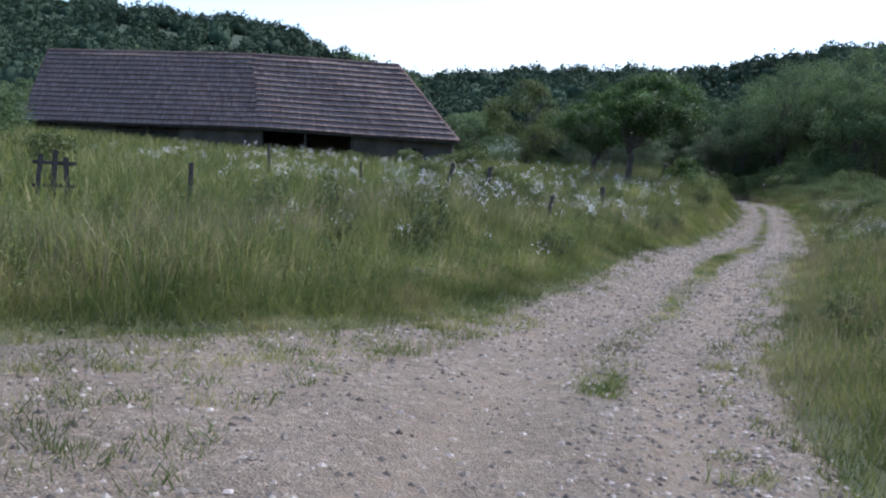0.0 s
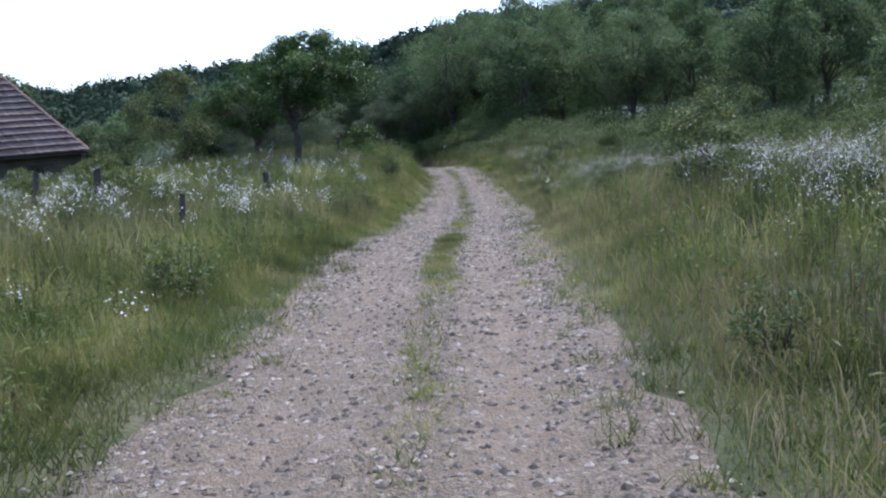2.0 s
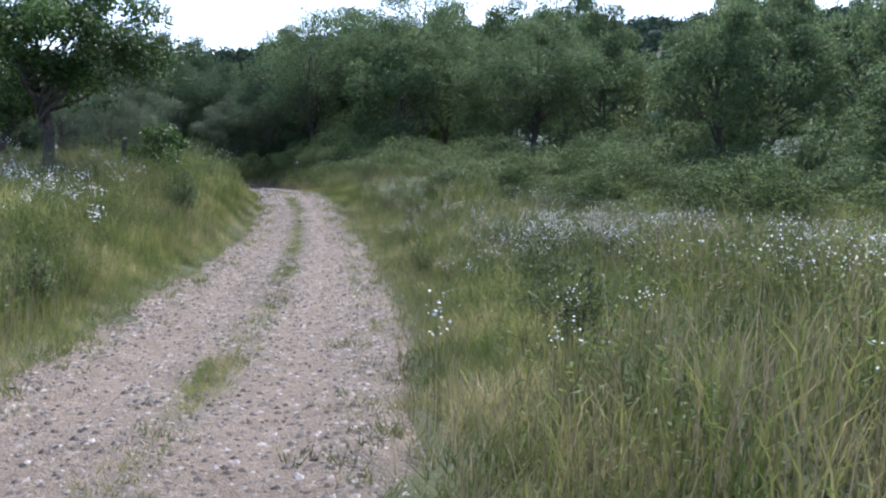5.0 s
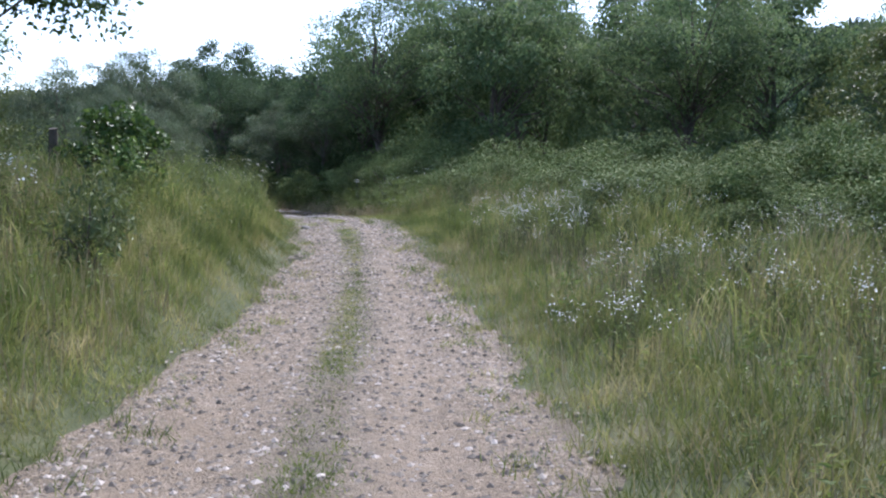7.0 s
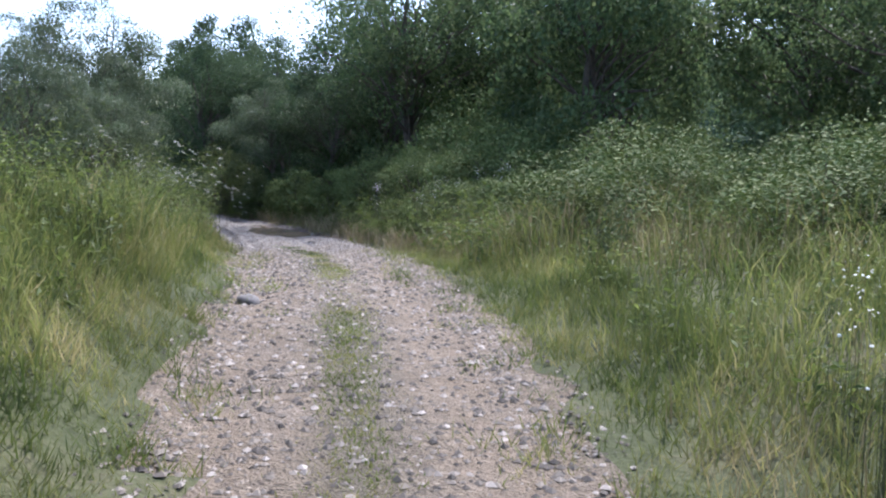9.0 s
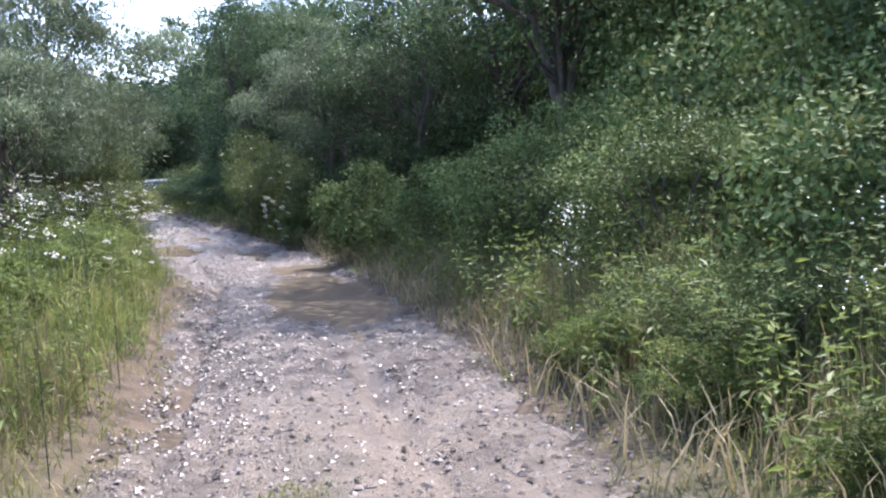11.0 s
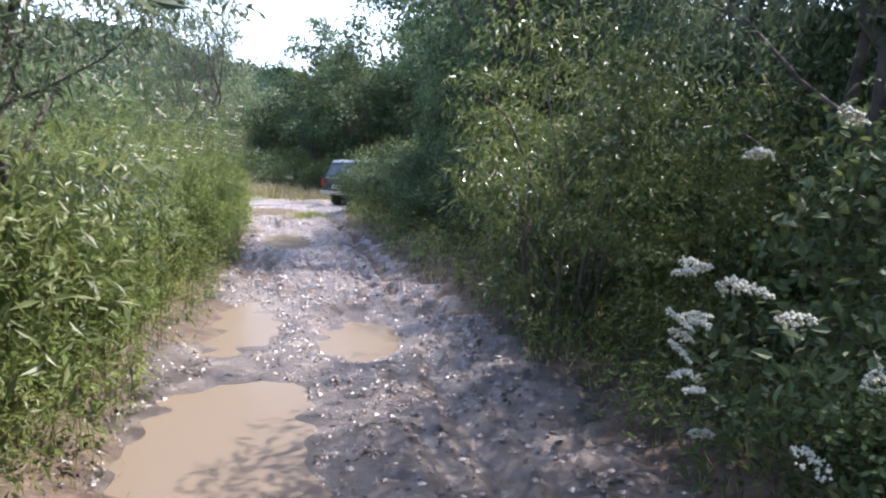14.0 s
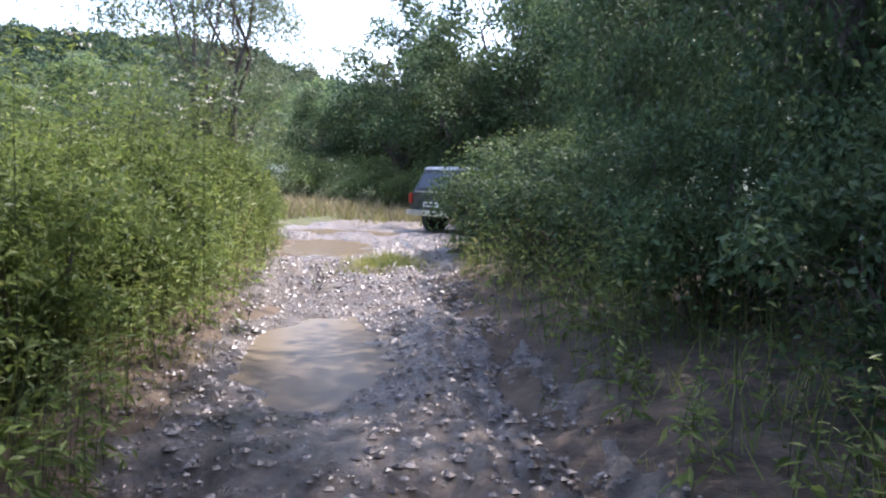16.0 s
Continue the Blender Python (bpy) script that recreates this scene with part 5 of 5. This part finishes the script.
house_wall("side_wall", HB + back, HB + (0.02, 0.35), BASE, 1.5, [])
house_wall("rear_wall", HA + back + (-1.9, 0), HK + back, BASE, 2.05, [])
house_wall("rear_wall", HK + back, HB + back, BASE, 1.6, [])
part("floor_slab", box_bm(HB[0], 55.8, BASE - 0.3, HA[0] - 0.4, 61.2, BASE + 0.05), EARTH, house)
for (p, q), a, w in (((HB, HK), 7.9, 2.8), ((HB, HK), 10.9, 2.8)):
    ang = math.atan2(q[1] - p[1], q[0] - p[0])
    door = part("barn_door", box_bm(a + 0.05, 0.16, BASE, a + w - 0.05, 0.22, 1.4), DARKWOOD, house, "dark weathered board door")
    door.matrix_basis = pose(float(p[0]), float(p[1]), 0, 0, 0, math.degrees(ang))
    for i in range(8):
        x0 = a + 0.06 + i * (w - 0.12) / 8
        b = part("board", box_bm(x0 + 0.008, 0.125, BASE, x0 + (w - 0.12) / 8 - 0.008, 0.157, 1.38), DARKWOOD, door)
for (p, q), a, w, s, h in (((HB, HK), 1.2, 1.0, 0.2, 1.1), ((HK, HA), 11.2, 0.9, 0.3, 1.0)):
    ang = math.degrees(math.atan2(q[1] - p[1], q[0] - p[0]))
    win = part("window", box_bm(a, 0.2, s, a + w, 0.24, h), GLASSDARK, house, "small dark window")
    win.matrix_basis = pose(float(p[0]), float(p[1]), 0, 0, 0, ang)
    for x0, x1, z0, z1 in ((a, a + 0.07, s, h), (a + w - 0.07, a + w, s, h), (a + 0.07, a + w - 0.07, s, s + 0.07), (a + 0.07, a + w - 0.07, h - 0.07, h), (a + w / 2 - 0.03, a + w / 2 + 0.03, s + 0.07, h - 0.07)):
        part("frame_bar", box_bm(x0, 0.12, z0, x1, 0.197, z1), WOOD, win)
for a in (0.3, 3.6, 7.0):
    post = part("porch_post", box_bm(a, -0.02, BASE, a + 0.16, 0.14, 1.95, 0.01), WOOD, house)
    ang = math.degrees(math.atan2(HA[1] - HK[1], HA[0] - HK[0]))
    post.matrix_basis = pose(float(HK[0]), float(HK[1]), 0, 0, 0, ang)

# roof: eaves and ridge corners, then courses of single tiles on each slope
EA, EK, EB = np.array((-15.1, 54.9, 1.6)), np.array((-29.2, 54.8, 1.45)), np.array((-50.6, 56.6, 0.6))
RA, RK, RB = np.array((-20.85, 58.4, 6.5)), np.array((-32.0, 58.2, 6.65)), np.array((-50.8, 59.6, 6.25))
BA_, BK_, BB_ = np.array((-18.0, 62.0, 2.3)), np.array((-30.4, 61.9, 2.2)), np.array((-51.4, 63.0, 1.6))


def tiled(name, e0, e1, r0, r1, seed, course=0.42, wide=0.2):
    """Rows of clay tiles on the slope between an eave e0-e1 and a ridge r0-r1; each row laps the one below."""
    rr = np.random.default_rng(seed)
    slope = (np.linalg.norm(r0 - e0) + np.linalg.norm(r1 - e1)) / 2
    rise = min(np.linalg.norm(np.cross(e1 - e0, r0 - e0)) / np.linalg.norm(e1 - e0), slope)
    rows = max(3, int(rise / course))
    nrm = np.cross(e1 - e0, r0 - e0)
    nrm = nrm / np.linalg.norm(nrm)
    if nrm[2] < 0:
        nrm = -nrm
    vs, fs, at = [], [], 0
    for k in range(rows):
        f0, f1 = k / rows, (k + 1.18) / rows
        a0, a1 = e0 + (r0 - e0) * f0, e1 + (r1 - e1) * f0
        b0, b1 = e0 + (r0 - e0) * min(f1, 1), e1 + (r1 - e1) * min(f1, 1)
        n = max(1, int(np.linalg.norm(a1 - a0) / wide))
        g = np.linspace(0, 1, n + 1)
        lo0, lo1 = a0 + np.outer(g[:-1] + 0.012 / n, a1 - a0), a0 + np.outer(g[1:] - 0.012 / n, a1 - a0)
        hi0, hi1 = b0 + np.outer(g[:-1] + 0.012 / n, b1 - b0), b0 + np.outer(g[1:] - 0.012 / n, b1 - b0)
        j = rr.normal(size=(n, 1)) * 0.006 + 0.03 * np.sin(g[:-1] * 9 + k * 0.3)[:, None]
        off = nrm * (0.15 + j)
        drop = (a0 - b0) / np.linalg.norm(a0 - b0) * (rr.normal(size=(n, 1)) * 0.01)
        q = np.stack([lo0 + off + drop, lo1 + off + drop, hi1 + nrm * 0.006 + nrm * j, hi0 + nrm * 0.006 + nrm * j, lo0 + off * 0.2 + drop, lo1 + off * 0.2 + drop], 1)
        vs.append(q.reshape(-1, 3))
        base = at + 6 * np.arange(n)[:, None]
        fs.append(np.concatenate([base + np.array((0, 1, 2, 3)), base + np.array((4, 5, 1, 0))]))
        at += 6 * n
    ob = obj(name, mesh_np(name, np.concatenate(vs), np.concatenate(fs)), TILE, house, "weathered reddish-brown clay tiles in wavy rows")
    return tagged(ob, kind="stuff")


def deck(e0, e1, r0, r1):
    bm = bmesh.new()
    t = Vector((0, 0, -0.12))
    tops = [bm.verts.new(Vector(p) - Vector((0, 0, 0.03))) for p in (e0, e1, r1, r0)]
    lows = [bm.verts.new(v.co + t) for v in tops]
    bm.faces.new(tops)
    bm.faces.new(lows[::-1])
    for i in range(4):
        bm.faces.new((tops[i], lows[i], lows[(i + 1) % 4], tops[(i + 1) % 4]))
    part("roof_deck", bm, DARKWOOD, house)


for i, (e0, e1, r0, r1) in enumerate(((EK, EA, RK, RA), (EB, EK, RB, RK), (EA, BA_, RA, RA + (0, 0.02, 0)), (BB_, EB, RB + (0, 0.02, 0), RB), (BA_, BK_, RA, RK), (BK_, BB_, RK, RB))):
    deck(e0, e1, r0, r1)
    tiled("roof_tiles", e0, e1, r0, r1, 300 + i)
for a, b in ((RA, RK), (RK, RB), (RA, EA), (RA, BA_), (RB, EB), (RB, BB_)):
    n = max(2, int(np.linalg.norm(b - a) / 0.36))
    for i in range(n):
        p, q = a + (b - a) * i / n, a + (b - a) * (i + 1.12) / n
        bm = bmesh.new()
        d = Vector(q - p)
        bmesh.ops.create_cone(bm, cap_ends=True, segments=8, radius1=0.13, radius2=0.1, depth=d.length, matrix=Matrix.Translation(Vector((p + q) / 2)) @ d.to_track_quat("Z", "Y").to_matrix().to_4x4())
        part("ridge_tile", bm, RIDGE, house)

# ---- the broken fence ----
def fence_post(x, y, h, w, tilt, turn, label):
    z = float(ground_z(x, y))
    bm = bmesh.new()
    bmesh.ops.create_cone(bm, cap_ends=True, segments=8, radius1=w, radius2=w * 0.75, depth=h + 0.3, matrix=Matrix.Translation((0, 0, (h - 0.3) / 2)))
    for v in bm.verts:
        v.co.x += 0.02 * math.sin(5 * v.co.z + x)
        if v.co.z > h * 0.9:
            v.co.z += 0.04 * math.sin(9 * v.co.x + 3 * x)
    me = bpy.data.meshes.new("fence_post")
    bm.to_mesh(me)
    bm.free()
    ob = obj("fence_post", me, WOOD)
    ob.matrix_basis = pose(x, y, z, tilt, tilt * 0.6, turn)
    return tagged(ob, label, "fence post", "posts of the old fence")


for x, y, h, w, tilt, turn in ((-10.7, 17.0, 1.02, 0.07, 4, 0), (-14.9, 28.8, 1.35, 0.06, -3, 40), (-7.5, 26.0, 1.25, 0.09, 9, 80), (-6.4, 27.0, 1.35, 0.10, 4, 10), (-10.8, 27.5, 1.1, 0.05, -5, 120), (-3.5, 21.3, 0.8, 0.06, 6, 60), (-2.9, 29.0, 1.0, 0.11, 7, 200), (-9.6, 30.4, 1.0, 0.05, -6, 30), (-1.80, 45.01, 1.1, 0.09, 3, 70)):
    fence_post(x, y, h, w, tilt, turn, "leaning grey weathered wooden fence post")
fence = tagged(new("picket_fence"), "broken dark picket fence in long grass", "fence")
for i in range(11):
    if i in (5, 6, 7):
        continue
    x, y = -14.1 + i * 0.22, 12.75 + i * 0.185
    p = part("picket", box_bm(-0.05, -0.012, -0.15, 0.05, 0.012, 1.08 + 0.07 * math.sin(i * 2.3), 0.004), WOOD, fence)
    p.matrix_basis = pose(x, y, float(ground_z(x, y)), 0, 4 * math.sin(i * 1.7), 40)
for x, y, length in ((-14.2, 12.72, 1.5), (-12.42, 14.19, 0.8)):
    for h in (0.4, 0.85):
        r_ = part("rail", box_bm(0, 0.02, 0, length, 0.07, 0.075, 0.008), WOOD, fence)
        r_.matrix_basis = pose(x, y, float(ground_z(x, y)) + h, 0, 0, 40)


# ---- the off-road car that waits in the clearing ----
def profile(points, width, inset=0.0, bevel=0.03):
    """A body from a side outline (y, z), pulled to a width in x; the upper corners lean inwards."""
    bm = bmesh.new()
    zs = [p[1] for p in points]
    lo, hi = min(zs), max(zs)
    left = [bm.verts.new((-(width / 2 - inset * (z - lo) / (hi - lo)), y, z)) for y, z in points]
    right = [bm.verts.new((width / 2 - inset * (z - lo) / (hi - lo), y, z)) for y, z in points]
    n = len(points)
    bm.faces.new(left)
    bm.faces.new(right[::-1])
    for i in range(n):
        bm.faces.new((left[i], right[i], right[(i + 1) % n], left[(i + 1) % n]))
    bmesh.ops.recalc_face_normals(bm, faces=bm.faces[:])
    bmesh.ops.bevel(bm, geom=bm.edges[:], offset=bevel, segments=2, affect="EDGES")
    return bm


car = tagged(new("offroad_car"), "dusty dark green boxy off-road car seen from behind", "car")
part("body", profile([(-1.78, 0.48), (-1.80, 0.98), (1.75, 0.98), (1.82, 0.80), (1.80, 0.48), (1.45, 0.42), (-1.45, 0.42)], 1.66, 0.04, 0.04), CARPAINT, car)
part("cabin", profile([(-1.74, 0.97), (-1.50, 1.50), (0.15, 1.52), (0.75, 0.97)], 1.58, 0.16, 0.03), CARPAINT, car)
part("roof", profile([(-1.52, 1.49), (-1.46, 1.57), (0.10, 1.59), (0.2, 1.50)], 1.32, 0.05, 0.02), SILVER, car, "pale metal roof")
bm = box_bm(-0.58, -0.012, -0.19, 0.58, 0.012, 0.19, 0.01)
rear = part("rear_window", bm, GLASSDARK, car, "dark tinted glass")
rear.matrix_basis = pose(0, -1.647, 1.235, -24, 0, 0)
for x in (-0.74, 0.74):
    w = part("side_window", box_bm(-0.012, -1.3, 1.07, 0.012, 0.2, 1.42, 0.01), GLASSDARK, car, "dark tinted glass")
    w.matrix_basis = pose(x * 0.99, 0, 0, 0, 0, 0)
    part("tail_lamp", box_bm(x - 0.07, -1.825, 0.72, x + 0.07, -1.79, 0.95, 0.01), TAIL, car, "red plastic lamp")
    part("mirror", box_bm(x * 1.17 - 0.08, 0.45, 1.0, x * 1.17 + 0.08, 0.52, 1.14, 0.02), INK, car)
part("rear_bumper", box_bm(-0.8, -1.92, 0.46, 0.8, -1.79, 0.58, 0.03), CHROME, car, "dull metal bumper")
part("chrome_strip", box_bm(-0.6, -1.812, 0.985, 0.6, -1.79, 1.015, 0.004), CHROME, car)
plate = part("number_plate", box_bm(-0.26, -1.822, 0.66, 0.26, -1.803, 0.77, 0.004), PLATE, car, "pale plate with dark marks")
part("mark_bar", box_bm(-0.21, -1.8285, 0.69, 0.21, -1.8225, 0.74), INK, plate)
for x in (-0.7, 0.7):
    for y in (-1.1, 1.12):
        bm = bmesh.new()
        bmesh.ops.create_cone(bm, cap_ends=True, segments=28, radius1=0.35, radius2=0.35, depth=0.2, matrix=Matrix.Translation((x, y, 0.35)) @ Matrix.Rotation(math.pi / 2, 4, "Y"))
        bmesh.ops.bevel(bm, geom=bm.edges[:], offset=0.03, segments=2, affect="EDGES")
        tyre = part("tyre", bm, RUBBER, car, "muddy black rubber tyre")
        bm = bmesh.new()
        bmesh.ops.create_cone(bm, cap_ends=True, segments=20, radius1=0.2, radius2=0.16, depth=0.03, matrix=Matrix.Translation((x + math.copysign(0.112, x), y, 0.35)) @ Matrix.Rotation(math.copysign(math.pi / 2, x), 4, "Y"))
        part("rim", bm, CHROME, tyre, "dull steel rim")
car.matrix_basis = pose(-9.35, 100.0, float(road_z(100.0)) - 0.03, 0, 0, -32)
